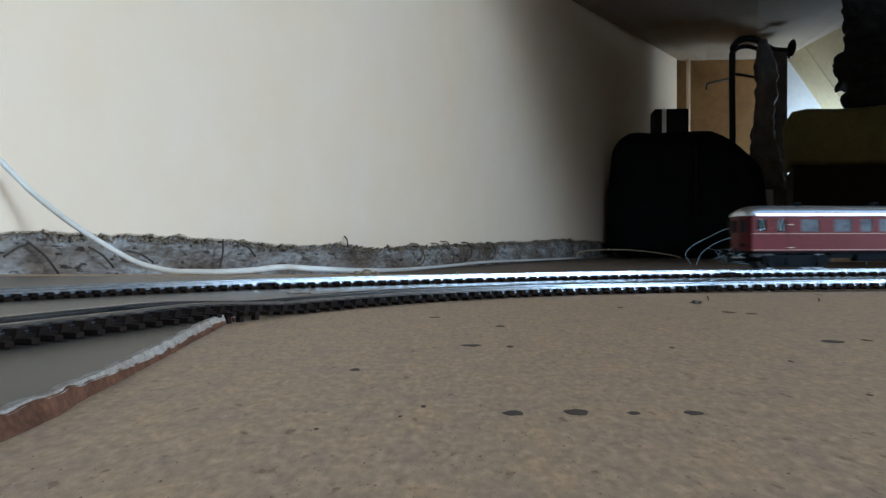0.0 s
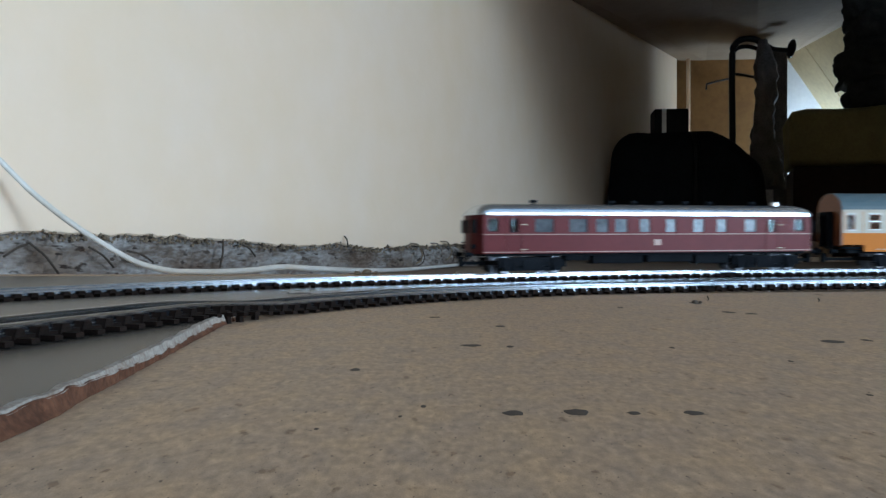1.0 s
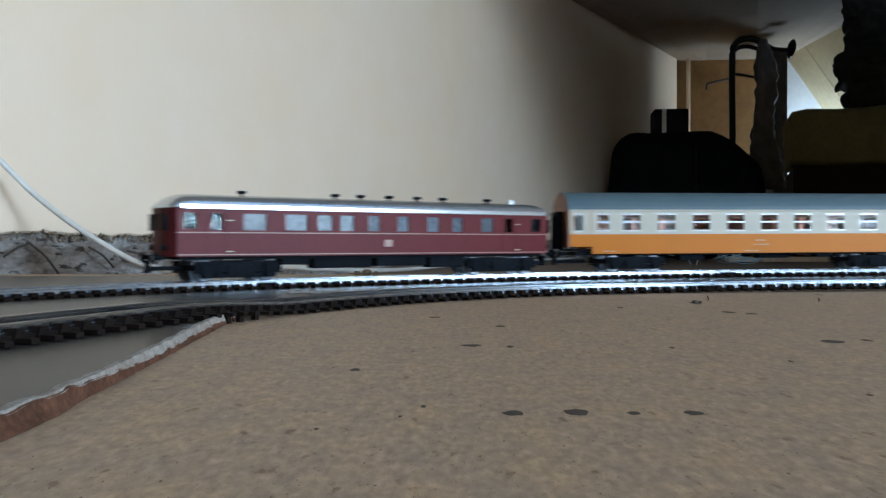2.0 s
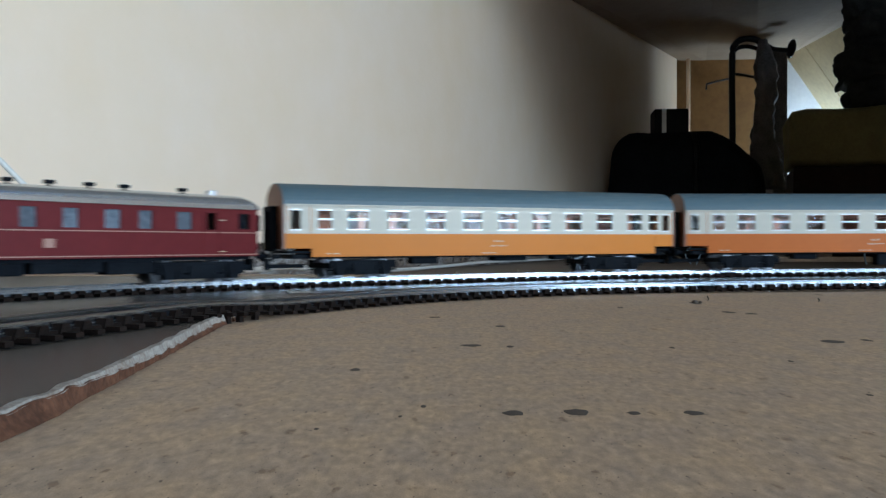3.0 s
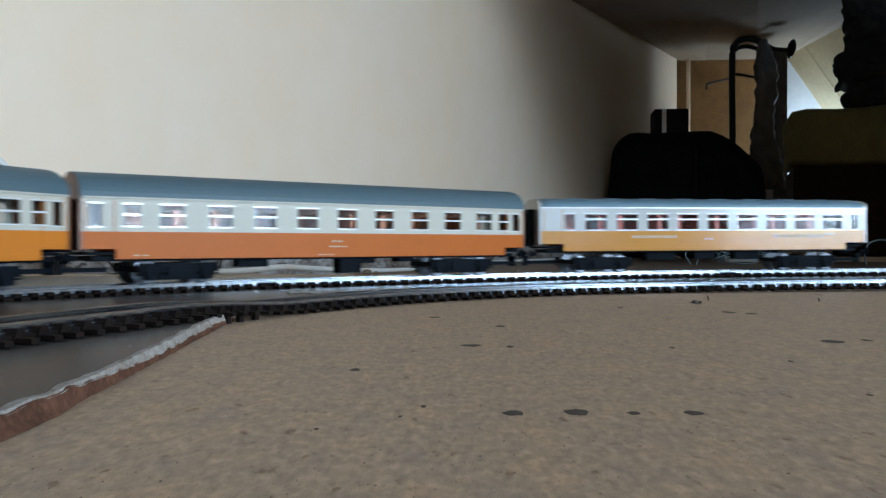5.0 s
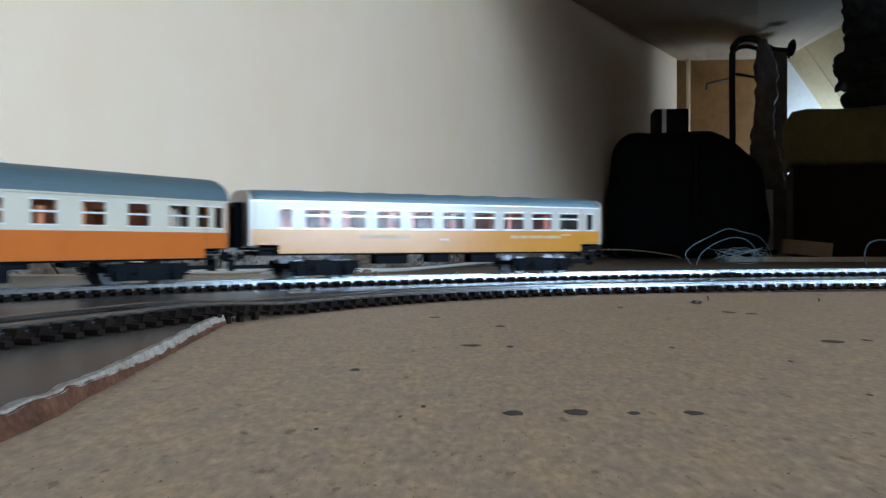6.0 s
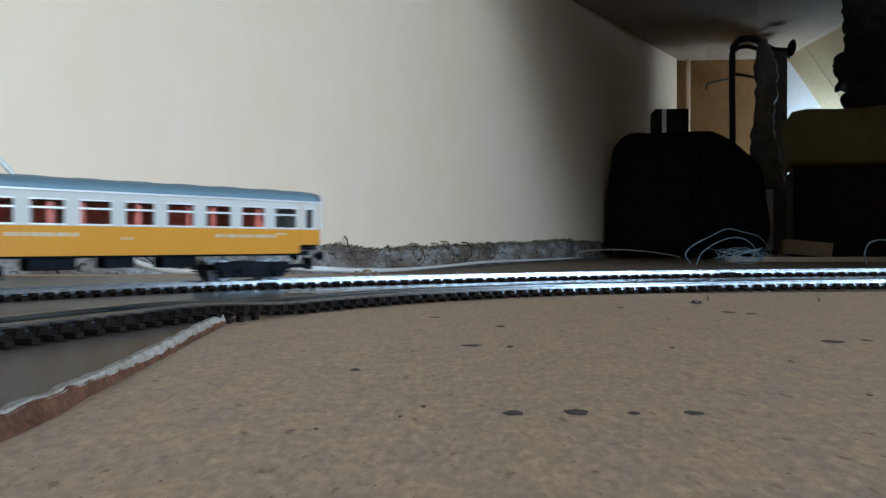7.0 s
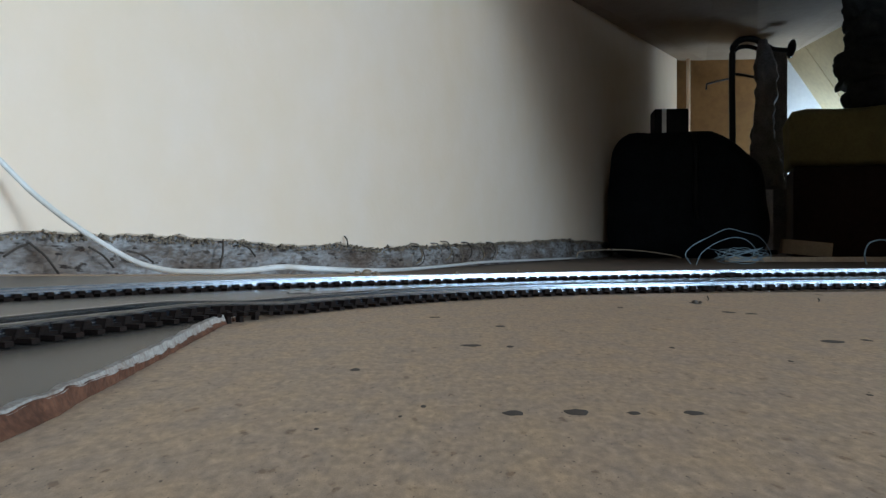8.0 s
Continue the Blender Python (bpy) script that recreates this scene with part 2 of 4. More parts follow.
# ---- track lines ----
def far_line():
    """Centre line of the far track as (x, y), from the far end to the near end of the run, and the arc length at each point, zero where x is 0."""
    xs = np.linspace(0.290, -0.175, 400)
    u = xs * 10
    ys = (1.1159 * u ** 3 - 13.9068 * u ** 2 + 57.672 * u + 501.99 - 25 * np.clip(-u - 1, 0, None) ** 2) / 1000
    pts = np.c_[xs, ys]
    d0 = pts[0] - pts[1]
    d0 /= np.hypot(*d0)
    pts = np.vstack([[pts[0] + d0 * k for k in np.linspace(1.7, 0.004, 400)], pts])
    d1 = pts[-1] - pts[-2]
    d1 /= np.hypot(*d1)
    nrm = np.array([-d1[1], d1[0]])
    c = pts[-1] + 0.42 * nrm
    a0 = math.atan2(*(pts[-1] - c)[::-1])
    pts = np.vstack([pts, [c + 0.42 * np.array([math.cos(a0 + k), math.sin(a0 + k)]) for k in np.linspace(0.01, 3.9, 400)]])
    t = np.gradient(pts, axis=0)
    t /= np.hypot(t[:, 0], t[:, 1])[:, None]
    pts = pts + 0.012 * np.c_[t[:, 1], -t[:, 0]]
    s = np.concatenate([[0], np.cumsum(np.hypot(*np.diff(pts, axis=0).T))])
    at0 = np.interp(0, -pts[:700, 0], s[:700])
    return pts, s - at0


def near_line():
    """Centre line of the near track: a straight, a curve of one radius, and a straight."""
    c, r = np.array([0.189, 0.185]), 0.2745 + 0.010
    a = np.radians(np.linspace(98, 161.5, 300))
    arc = np.c_[c[0] + r * np.cos(a), c[1] + r * np.sin(a)]
    d, e = arc[0] - arc[1], arc[-1] - arc[-2]
    d, e = d / np.hypot(*d), e / np.hypot(*e)
    pts = np.vstack([[arc[0] + d * k for k in np.linspace(1.5, 0.004, 300)], arc, [arc[-1] + e * k for k in np.linspace(0.004, 0.6, 100)]])
    s = np.concatenate([[0], np.cumsum(np.hypot(*np.diff(pts, axis=0).T))])
    return pts, s - np.interp(0, -pts[:, 0], s)


FAR, FAR_S = far_line()
NEAR, NEAR_S = near_line()


def smoothstep(a, b, x):
    t = min(1.0, max(0.0, (float(x) - a) / (b - a)))
    return t * t * (3 - 2 * t)


def sheet_top(x):
    """Height of the warped hardboard sheet."""
    return 0.0026 + 0.0055 * np.clip(x, 0, 0.32)


def far_base(x, y):
    on_sheet = max(smoothstep(0.10, 0.28, y), smoothstep(-0.05, -0.08, x))
    return 0.0003 + (float(sheet_top(x)) - 0.0003) * on_sheet


def near_base(x, y):
    return float(0.0003 + 0.0026 * smoothstep(-0.060, -0.086, x) + 0.0009 * smoothstep(0.09, 0.23, x))


def on_line(pts, ss, base, s, off=0.0):
    """Place and heading at arc length s; off: to the near side."""
    x, y = np.interp(s, ss, pts[:, 0]), np.interp(s, ss, pts[:, 1])
    x2, y2 = np.interp(s + 0.004, ss, pts[:, 0]), np.interp(s + 0.004, ss, pts[:, 1])
    h = math.atan2(y2 - y, x2 - x)
    return Vector((x - off * math.sin(h), y + off * math.cos(h), base(x, y))), h


# ---- setting ----
WALL_AT, WALL_DIR, WALL_OUT = Vector((-0.693, 0.0, 0)), Vector((0.3927, 0.9197, 0)), Vector((0.9197, -0.3927, 0))
FLOOR_Z = -0.019


def ragged(w):
    """Height at which the plaster breaks off above the floor."""
    return 0.0272 + 0.0072 * math.cos((w - 0.7) * 3.3) + 0.003 * noise.noise((w * 3.1, 3.3, 0)) + 0.006 * noise.noise((w * 9, 1.7, 0)) + 0.0035 * noise.noise((w * 38, 5, 0)) + 0.002 * noise.noise((w * 130, 2, 0))


def wall_top(w):
    return 0.4125 + 0.1095 * w


def wall_point(w, z, out=0.0):
    p = WALL_AT + WALL_DIR * w + WALL_OUT * out
    return (p.x, p.y, z)


def build_room():
    # plaster with a broken lower edge
    bm = bmesh.new()
    n = 900
    rows = []
    for i in range(n + 1):
        w = -1.6 + 6.25 * i / n
        zb = ragged(w)
        rows.append([bm.verts.new(wall_point(w, z, o)) for z, o in ((zb + 0.001, -0.012), (zb, -0.003), (zb + 0.002, 0.0), (zb + 0.02, 0.0), (wall_top(w) + 0.01, 0.0))])
    for a, b in zip(rows, rows[1:]):
        for k in range(4):
            bm.faces.new((a[k], b[k], b[k + 1], a[k + 1]))
    solo("wall_west", bm, PLASTER, "cream painted plaster wall broken off above the floor", "wall", kind="structure")
    # bare masonry below it
    bm = bmesh.new()
    n, m = 1500, 14
    grid = []
    for i in range(n + 1):
        w = -0.3 + 3.9 * i / n
        col = []
        for k in range(m + 1):
            z = FLOOR_Z + 0.075 * k / m
            o = -0.009 + 0.006 * noise.noise((w * 12, z * 60, 1)) + 0.005 * noise.noise((w * 45, z * 110, 4)) + 0.003 * abs(noise.noise((w * 140, z * 200, 8)))
            col.append(bm.verts.new(wall_point(w, z, min(o, -0.0035) if z > 0.012 else o + 0.004 * (0.012 - z) / 0.03)))
        grid.append(col)
    for a, b in zip(grid, grid[1:]):
        for k in range(m):
            bm.faces.new((a[k], b[k], b[k + 1], a[k + 1]))
    solo("wall_base", bm, CEMENT, "bare rough grey cement where the skirting is missing", "wall base", kind="structure")
    bm = bmesh.new()
    a, b, c, d = wall_point(-1.6, FLOOR_Z, -0.02), wall_point(4.65, FLOOR_Z, -0.02), wall_point(4.65, FLOOR_Z, -0.12), wall_point(-1.6, FLOOR_Z, -0.12)
    low = [bm.verts.new(p) for p in (a, b, c, d)]
    high = [bm.verts.new((p[0], p[1], 1.25)) for p in (a, b, c, d)]
    for k in range(4):
        bm.faces.new((low[k], low[(k + 1) % 4], high[(k + 1) % 4], high[k]))
    bm.faces.new(high), bm.faces.new(low[::-1])
    solo("wall_core", bm, CEMENT, "rough masonry core behind the plaster", "wall", kind="structure")
    # floor
    solo("floor", bm_box(-1.6, 2.75, -2.2, 4.9, FLOOR_Z - 0.05, FLOOR_Z), FLOORING, "worn dark brown attic floor", "floor", kind="structure")
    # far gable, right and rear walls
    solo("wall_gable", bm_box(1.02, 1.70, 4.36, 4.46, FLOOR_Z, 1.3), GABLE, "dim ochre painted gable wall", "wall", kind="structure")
    solo("wall_gable_white", bm_box(1.70, 2.75, 4.355, 4.46, FLOOR_Z, 1.3), WHITE_PAINT, "white painted end of the gable wall", "wall", kind="structure")
    bm = bmesh.new()
    box(bm, -1.6, 1.35, -2.3, -2.2, FLOOR_Z, 1.3), box(bm, 1.97, 2.75, -2.3, -2.2, FLOOR_Z, 1.3)
    box(bm, 1.35, 1.97, -2.3, -2.2, FLOOR_Z, 0.04), box(bm, 1.35, 1.97, -2.3, -2.2, 0.88, 1.3)
    solo("wall_rear", bm, PLASTER, "unseen cream painted rear wall with an opening for the added lamp", "wall", kind="structure")
    bm = bmesh.new()
    box(bm, 2.02, 2.10, -2.2, -1.47, FLOOR_Z, 1.3), box(bm, 2.02, 2.10, -0.57, 1.0, FLOOR_Z, 1.3)
    box(bm, 2.02, 2.10, -1.47, -0.57, FLOOR_Z, 0.04), box(bm, 2.02, 2.10, -1.47, -0.57, 0.88, 1.3)
    solo("wall_east", bm, PLASTER, "cream painted wall with a low window opening", "wall", kind="structure")
    # added unseen screen; its sloping edge throws the soft shadow on the west wall
    bm = bmesh.new()
    prism(bm, [(-2.75, FLOOR_Z), (-1.30, FLOOR_Z), (-0.61, 0.62), (-0.61, 0.74), (-2.75, 0.74)], 1.0, 1.1)
    bmesh.ops.rotate(bm, verts=bm.verts, matrix=Matrix.Rotation(radians(90), 3, "Z"))
    solo("shadow_screen", bm, PLASTER, "unseen cream screen with a sloping edge, added to shade the west wall", "wall", kind="structure")
    solo("wall_far_east", bm_box(2.68, 2.75, 1.1, 4.36, FLOOR_Z, 1.3), PLASTER, "cream painted far side wall", "wall", kind="structure")
    # ceiling: a lining that follows the top of the wall, then a slope down
    bm = bmesh.new()
    us, vs = (-1.6, -1.15, 0.90, 4.72), (0.0, 0.30, 0.80, 1.0)

    def lining(u, v):
        e = Vector(wall_point(u, wall_top(u))) - WALL_OUT * 0.02
        c = Vector((1.70, -2.3 + 6.8 * (u + 1.6) / 6.32, 0.95))
        return e.lerp(c, v)

    def slab(u0, u1, v0, v1):
        low = [bm.verts.new(lining(u, v)) for u, v in ((u0, v0), (u1, v0), (u1, v1), (u0, v1))]
        high = [bm.verts.new(v.co + Vector((0, 0, 0.05))) for v in low]
        bm.faces.new(low), bm.faces.new(high[::-1])
        for k in range(4):
            bm.faces.new((low[k], low[(k + 1) % 4], high[(k + 1) % 4], high[k]))

    for i in range(3):
        for k in range(3):
            if (i, k) != (1, 1):
                slab(us[i], us[i + 1], vs[k], vs[k + 1])
    # deep reveal round the roof window
    rim = [lining(u, v) for u, v in ((us[1], vs[1]), (us[2], vs[1]), (us[2], vs[2]), (us[1], vs[2]))]
    mid = sum(rim, Vector()) / 4
    for p, q in zip(rim, rim[1:] + rim[:1]):
        o = ((p + q) / 2 - mid).normalized() * 0.03
        o.z = 0
        v = [bm.verts.new(x) for x in (p, q, Vector((q.x, q.y, 1.12)), Vector((p.x, p.y, 1.12)))]
        w = [bm.verts.new(x.co + o) for x in v]
        bm.faces.new(v), bm.faces.new(w[::-1])
        for k in range(4):
            bm.faces.new((v[k], v[(k + 1) % 4], w[(k + 1) % 4], w[k]))
    solo("ceiling", bm, CEILING_MAT, "dull beige lining under the roof", "ceiling", kind="structure")
    slope = thing("ceiling_slope", "cream planked roof slope", "ceiling", kind="structure")
    me = None
    solo("ceiling_rear", bm_box(1.68, 2.12, -2.3, 1.1, 0.952, 1.01), CEILING_MAT, "dull beige lining over the window side", "ceiling", kind="structure")
    for i in range(9, 18):
        if me is None:
            bm = bmesh.new()
            box(bm, 0, 1.45, 0.002, 0.372, 0, 0.02, bevel=0.003)
            me = mesh_of(bm, "plank", PLANK_CREAM)
        ob = new("plank", me)
        if i == 16:
            # the small roof window leaves only a short plank
            ob.data = mesh_of(bm_box(0, 0.36, 0.002, 0.372, 0, 0.02, bevel=0.003), "plank", PLANK_CREAM)
        ob.parent = slope
        ob.matrix_basis = pose(1.69, -2.25 + 0.375 * i, 0.952, 0, 55, 0)


build_room()


def build_boards():
    bm = bmesh.new()
    box(bm, -0.62, 1.95, -0.75, 0.722, FLOOR_Z, 0.0, bevel=0.0006)
    solo("chipboard_panel", bm, CHIPBOARD, "raw tan chipboard panel lying on the floor", "board")
    # hardboard sheet: a straight cut along its left part, then it runs between the two tracks
    bm = bmesh.new()
    cols = []
    xs = np.concatenate([np.linspace(-0.60, -0.06905, 60), np.linspace(-0.0690, 1.9, 240)])
    for x in xs:
        x = float(x)
        if x < -0.06902:
            y0 = -0.72
        else:
            y0 = float(np.interp(-x, -FAR[:790, 0], FAR[:790, 1])) - 0.055 - 0.05 * math.exp(-max(0, x + 0.069) / 0.03)
        y1 = 0.612 + 0.02 * max(0.0, x)
        y1 = max(y1, y0 + 0.05)
        z = float(sheet_top(x))
        cols.append([bm.verts.new((x, y, h)) for y, h in ((y0, 0.0002), (y0, z - 0.0004), (y0 + 0.0005, z), (y1, z), (y1, 0.0002))])
    for i, (a, b) in enumerate(zip(cols, cols[1:])):
        for k in range(4):
            if i != 59:
                bm.faces.new((a[k], b[k], b[k + 1], a[k + 1]))
    cut = lambda y: float(np.interp(y, (-0.3, 0.116, 0.131, 0.156, 0.20, 0.25, 0.27, 0.36), (-0.052, -0.0586, -0.0583, -0.0592, -0.0628, -0.0674, -0.0684, -0.0688)))
    foot = lambda y: float(np.interp(y, (-0.1, 0.11, 0.127, 0.141, 0.155, 0.183, 0.222, 0.27, 0.36), (-0.050, -0.0554, -0.0556, -0.0574, -0.0582, -0.0603, -0.0633, -0.067, -0.068)))
    strip = []
    for i in range(120):
        y = -0.30 + 0.66 * i / 119
        strip.append([bm.verts.new((x, y, h)) for x, h in ((cut(y), 0.0002), (cut(y), 0.0026), (-0.06905, 0.0026))])
    for a, b in zip(strip, strip[1:]):
        for k in range(2):
            bm.faces.new((a[k], b[k], b[k + 1], a[k + 1]))
    sheet = solo("hardboard_sheet", bm, HARDBOARD, "thin glossy grey-brown hardboard sheet under the tracks", "board")
    # its rough cut edge, with a pale chipped rim
    edge, rim = bmesh.new(), bmesh.new()
    ev, rv = [], []
    for i in range(240):
        y = -0.10 + 0.45 * i / 239
        j = (0.45 + 0.55 * smoothstep(0.14, 0.22, y)) * (0.0004 * noise.noise((y * 60, 0, 0)) + 0.0009 * noise.noise((y * 260, 2, 0)) + 0.0005 * noise.noise((y * 700, 5, 0)))
        k = 0.0012 + 0.0011 * noise.noise((y * 120, 7, 0)) + 0.0006 * noise.noise((y * 500, 9, 0))
        z = 0.0031 + 0.0003 * noise.noise((y * 150, 3, 1))
        c = cut(y) + 0.0008
        low = z - 0.0005 - 0.0013 * smoothstep(0.13, 0.19, y) - 0.0003 * noise.noise((y * 210, 4, 2))
        f = foot(y) + 0.6 * j
        ev.append([edge.verts.new(p) for p in ((f, y, 0.0001), (0.5 * (f + c) + 0.5 * j, y, 0.45 * low), (c + 0.0001 + 0.5 * j, y, low + 0.0002), (c - 0.0016, y, low + 0.0002))])
        rv.append([rim.verts.new(p) for p in ((c + 0.0002 + j, y, low), (c - 0.0002 + j, y, 0.5 * (low + z)), (c - 0.0004 + j, y, z), (c - 0.0006 - 0.8 * k, y, z + 0.0001), (c - 0.0012 - 0.9 * k, y, 0.0024))])
    for rows, b in ((ev, edge), (rv, rim)):
        for p, q in zip(rows, rows[1:]):
            for k in range(len(p) - 1):
                b.faces.new((p[k], q[k], q[k + 1], p[k + 1]))
    part("cut_edge", edge, CUT_EDGE, sheet, "reddish brown sawn edge")
    part("chipped_rim", rim, CHIPPED, sheet, "pale chipped rim")


build_boards()


# ---- tracks ----
def build_track(name, label, pts, ss, base, pitch, seen, ends, joints, chair=0.0026, web=0.0012):
    track = thing(name, label, "model track")
    for side in (-1, 1):
        bm = bmesh.new()
        prof = ((-0.0011, 0.0), (0.0011, 0.0), (0.0011, 0.0004), (0.0004, 0.0007), (0.0004, 0.0017), (0.0006, 0.0019), (0.0006, 0.0024), (0.0004, 0.0026), (-0.0004, 0.0026), (-0.0006, 0.0024), (-0.0006, 0.0019), (-0.0004, 0.0017), (-0.0004, 0.0007), (-0.0011, 0.0004))
        rings = []
        for s in np.arange(ends[0], ends[1], 0.006):
            p, h = on_line(pts, ss, base, s)
            nx, ny = -math.sin(h), math.cos(h)
            rings.append([bm.verts.new((p.x + nx * (side * 0.00825 + a), p.y + ny * (side * 0.00825 + a), p.z + 0.0016 + z)) for a, z in prof])
        for a, b in zip(rings, rings[1:]):
            for k in range(len(prof)):
                bm.faces.new((a[k], a[(k + 1) % len(prof)], b[(k + 1) % len(prof)], b[k]))
        part("rail", bm, RAIL, track)
        bm = bmesh.new()
        rings = []
        for s in np.arange(ends[0], ends[1], 0.006):
            p, h = on_line(pts, ss, base, s)
            nx, ny = -math.sin(h), math.cos(h)
            rings.append([bm.verts.new((p.x + nx * a * side, p.y + ny * a * side, p.z + z)) for a, z in ((0.0068, 0.0), (0.0112, 0.0), (0.0112, web), (0.0068, web))])
        for a, b in zip(rings, rings[1:]):
            for k in range(4):
                bm.faces.new((a[k], a[(k + 1) % 4], b[(k + 1) % 4], b[k]))
        part("webbing", bm, SLEEPER, track, "dark plastic strip joining the sleepers")

    def one(bm, m):
        q = []
        for x0, x1, y0, y1, z0, z1 in ((-0.0013, 0.0013, -0.0162, 0.0162, 0, 0.0011), (-0.0019, 0.0019, 0.0090, 0.0120, 0.0008, chair), (-0.0016, 0.0016, 0.0056, 0.0073, 0.0006, 0.0022),
                                       (-0.0019, 0.0019, -0.0120, -0.0090, 0.0008, chair), (-0.0016, 0.0016, -0.0073, -0.0056, 0.0006, 0.0022)):
            f = box(bm, x0, x1, y0, y1, z0, z1)
            q += list({v for g in f for v in g.verts})
            if z1 > 0.002:
                for v in {v for g in f for v in g.verts}:
                    if v.co.z > z1 - 1e-6:
                        v.co.x *= 0.60
        if m:
            bmesh.ops.transform(bm, matrix=m, verts=q)

    bm = bmesh.new()
    one(bm, None)
    me = mesh_of(bm, "sleeper", SLEEPER)
    rest = bmesh.new()
    for i, s in enumerate(np.arange(ends[0] + 0.003, ends[1] - 0.004, pitch)):
        p, h = on_line(pts, ss, base, s)
        m = Matrix.Translation(p) @ Matrix.Rotation(h + 0.03 * random.uniform(-1, 1), 4, "Z")
        if seen[0] <= s <= seen[1]:
            ob = new("sleeper", me)
            ob.parent = track
            ob.matrix_basis = m
        else:
            f = box(rest, -0.0014, 0.0014, -0.015, 0.015, 0, 0.0015)
            bmesh.ops.transform(rest, matrix=m, verts=list({v for g in f for v in g.verts}))
    part("sleeper_run", rest, SLEEPER, track, kind="stuff")
    for s in joints:
        for side in (-1, 1):
            p, h = on_line(pts, ss, base, s, side * 0.00825)
            j = part("rail_joiner", bm_box(-0.005, 0.005, -0.0016, 0.0016, 0.0015, 0.0030, bevel=0.0003), BLACK, track, "dark rail joiner")
            j.matrix_basis = Matrix.Translation(p) @ Matrix.Rotation(h, 4, "Z")
    return track


build_track("model_track", "dark-sleepered model railway track on the hardboard carrying the train", FAR, FAR_S, far_base, 0.00727, (-0.50, 0.36), (-1.6, 1.55), (0.115, -0.195))
build_track("model_track", "empty curved model railway track crossing onto the hardboard edge", NEAR, NEAR_S, near_base, 0.0074, (-0.42, 0.36), (-1.5, 0.62), (-0.152, 0.17), 0.0031, 0.0016)

# ---- train ----
SPEED = 0.1866
RAIL_TOP = 0.0042


def car_at(t, centre, pivot):
    """Pose of a car whose middle lies `centre` along the train, on its two bogies."""
    s = centre + SPEED * t
    a, _ = on_line(FAR, FAR_S, far_base, s + pivot)
    b, _ = on_line(FAR, FAR_S, far_base, s - pivot)
    d = a - b
    yaw, tilt = math.atan2(d.y, d.x), -math.atan2(d.z, math.hypot(d.x, d.y))
    m = (a + b) / 2
    return Matrix.Translation(m + Vector((0, 0, RAIL_TOP))) @ Matrix.Rotation(yaw, 4, "Z") @ Matrix.Rotation(tilt, 4, "Y"), yaw


def side_with_holes(bm, y, x0, x1, z0, z1, holes, thick, sign):
    """A car side with openings, of real thickness."""
    xs = sorted({x0, x1, *[h[0] for h in holes], *[h[1] for h in holes]})
    zs = sorted({z0, z1, *[h[2] for h in holes], *[h[3] for h in holes]})
    inside = lambda x, z: any(h[0] - 1e-9 < x < h[1] + 1e-9 and h[2] - 1e-9 < z < h[3] + 1e-9 for h in holes)
    yo, yi = y * sign, (y - thick) * sign

    def quad(*p):
        bm.faces.new([bm.verts.new(q) for q in p])

    for a, b in zip(xs, xs[1:]):
        for c, d in zip(zs, zs[1:]):
            if inside((a + b) / 2, (c + d) / 2):
                continue
            for yy in (yo, yi):
                quad((a, yy, c), (b, yy, c), (b, yy, d), (a, yy, d))
    for h in holes:
        a, b, c, d = h
        quad((a, yo, c), (b, yo, c), (b, yi, c), (a, yi, c))
        quad((a, yo, d), (b, yo, d), (b, yi, d), (a, yi, d))
        quad((a, yo, c), (a, yo, d), (a, yi, d), (a, yi, c))
        quad((b, yo, c), (b, yo, d), (b, yi, d), (b, yi, c))
    for a in (x0, x1):
        quad((a, yo, z0), (a, yo, z1), (a, yi, z1), (a, yi, z0))
    quad((x0, yo, z0), (x1, yo, z0), (x1, yi, z0), (x0, yi, z0))
    quad((x0, yo, z1), (x1, yo, z1), (x1, yi, z1), (x0, yi, z1))


def window_part(car, x, z0, z1, w, sign, y, bars, trim, frame_mat, side_mat, name="window", glazing=None):
    """A frame with its bars and the pane behind."""
    bm = bmesh.new()
    t = 0.00025
    a, b = x - w / 2, x + w / 2
    y0, y1 = sorted(((y - 0.0005) * sign, (y + 0.00022) * sign))
    for q in ((z0 - trim, z0 + t), (z1 - t, z1 + trim)):
        box(bm, a - trim, b + trim, y0, y1, q[0], q[1])
    for zb in bars:
        box(bm, a, b, y0, y1, zb - 0.0004, zb + 0.0004)
    win = part(name, bm, frame_mat, car)
    bm = bmesh.new()
    y2 = (y + 0.00008) * sign
    for q in ((a - 0.0001, a + 0.0003), (b - 0.0003, b + 0.0001)):
        box(bm, q[0], q[1], *sorted(((y - 0.0005) * sign, y2)), z0 + t, z1 - t)
    part("jamb", bm, side_mat, win)
    y0, y1 = sorted(((y - 0.0011) * sign, (y - 0.0007) * sign))
    pane = part("pane", bm_box(a, b, y0, y1, z0, z1), glazing or GLASS, win)
    pane.visible_shadow = False
    return win


def roof_outline(half, z0, rise, steps=18, power=2.0, lip=0.0005):
    pts = [(half + lip, z0)]
    for k in range(steps + 1):
        a = math.pi * k / steps
        c, s = math.cos(a), math.sin(a)
        pts.append(((half + lip) * math.copysign(abs(c) ** (2 / power), c), z0 + 0.0006 + rise * abs(s) ** (2 / power)))
    pts.append((-half - lip, z0))
    return pts


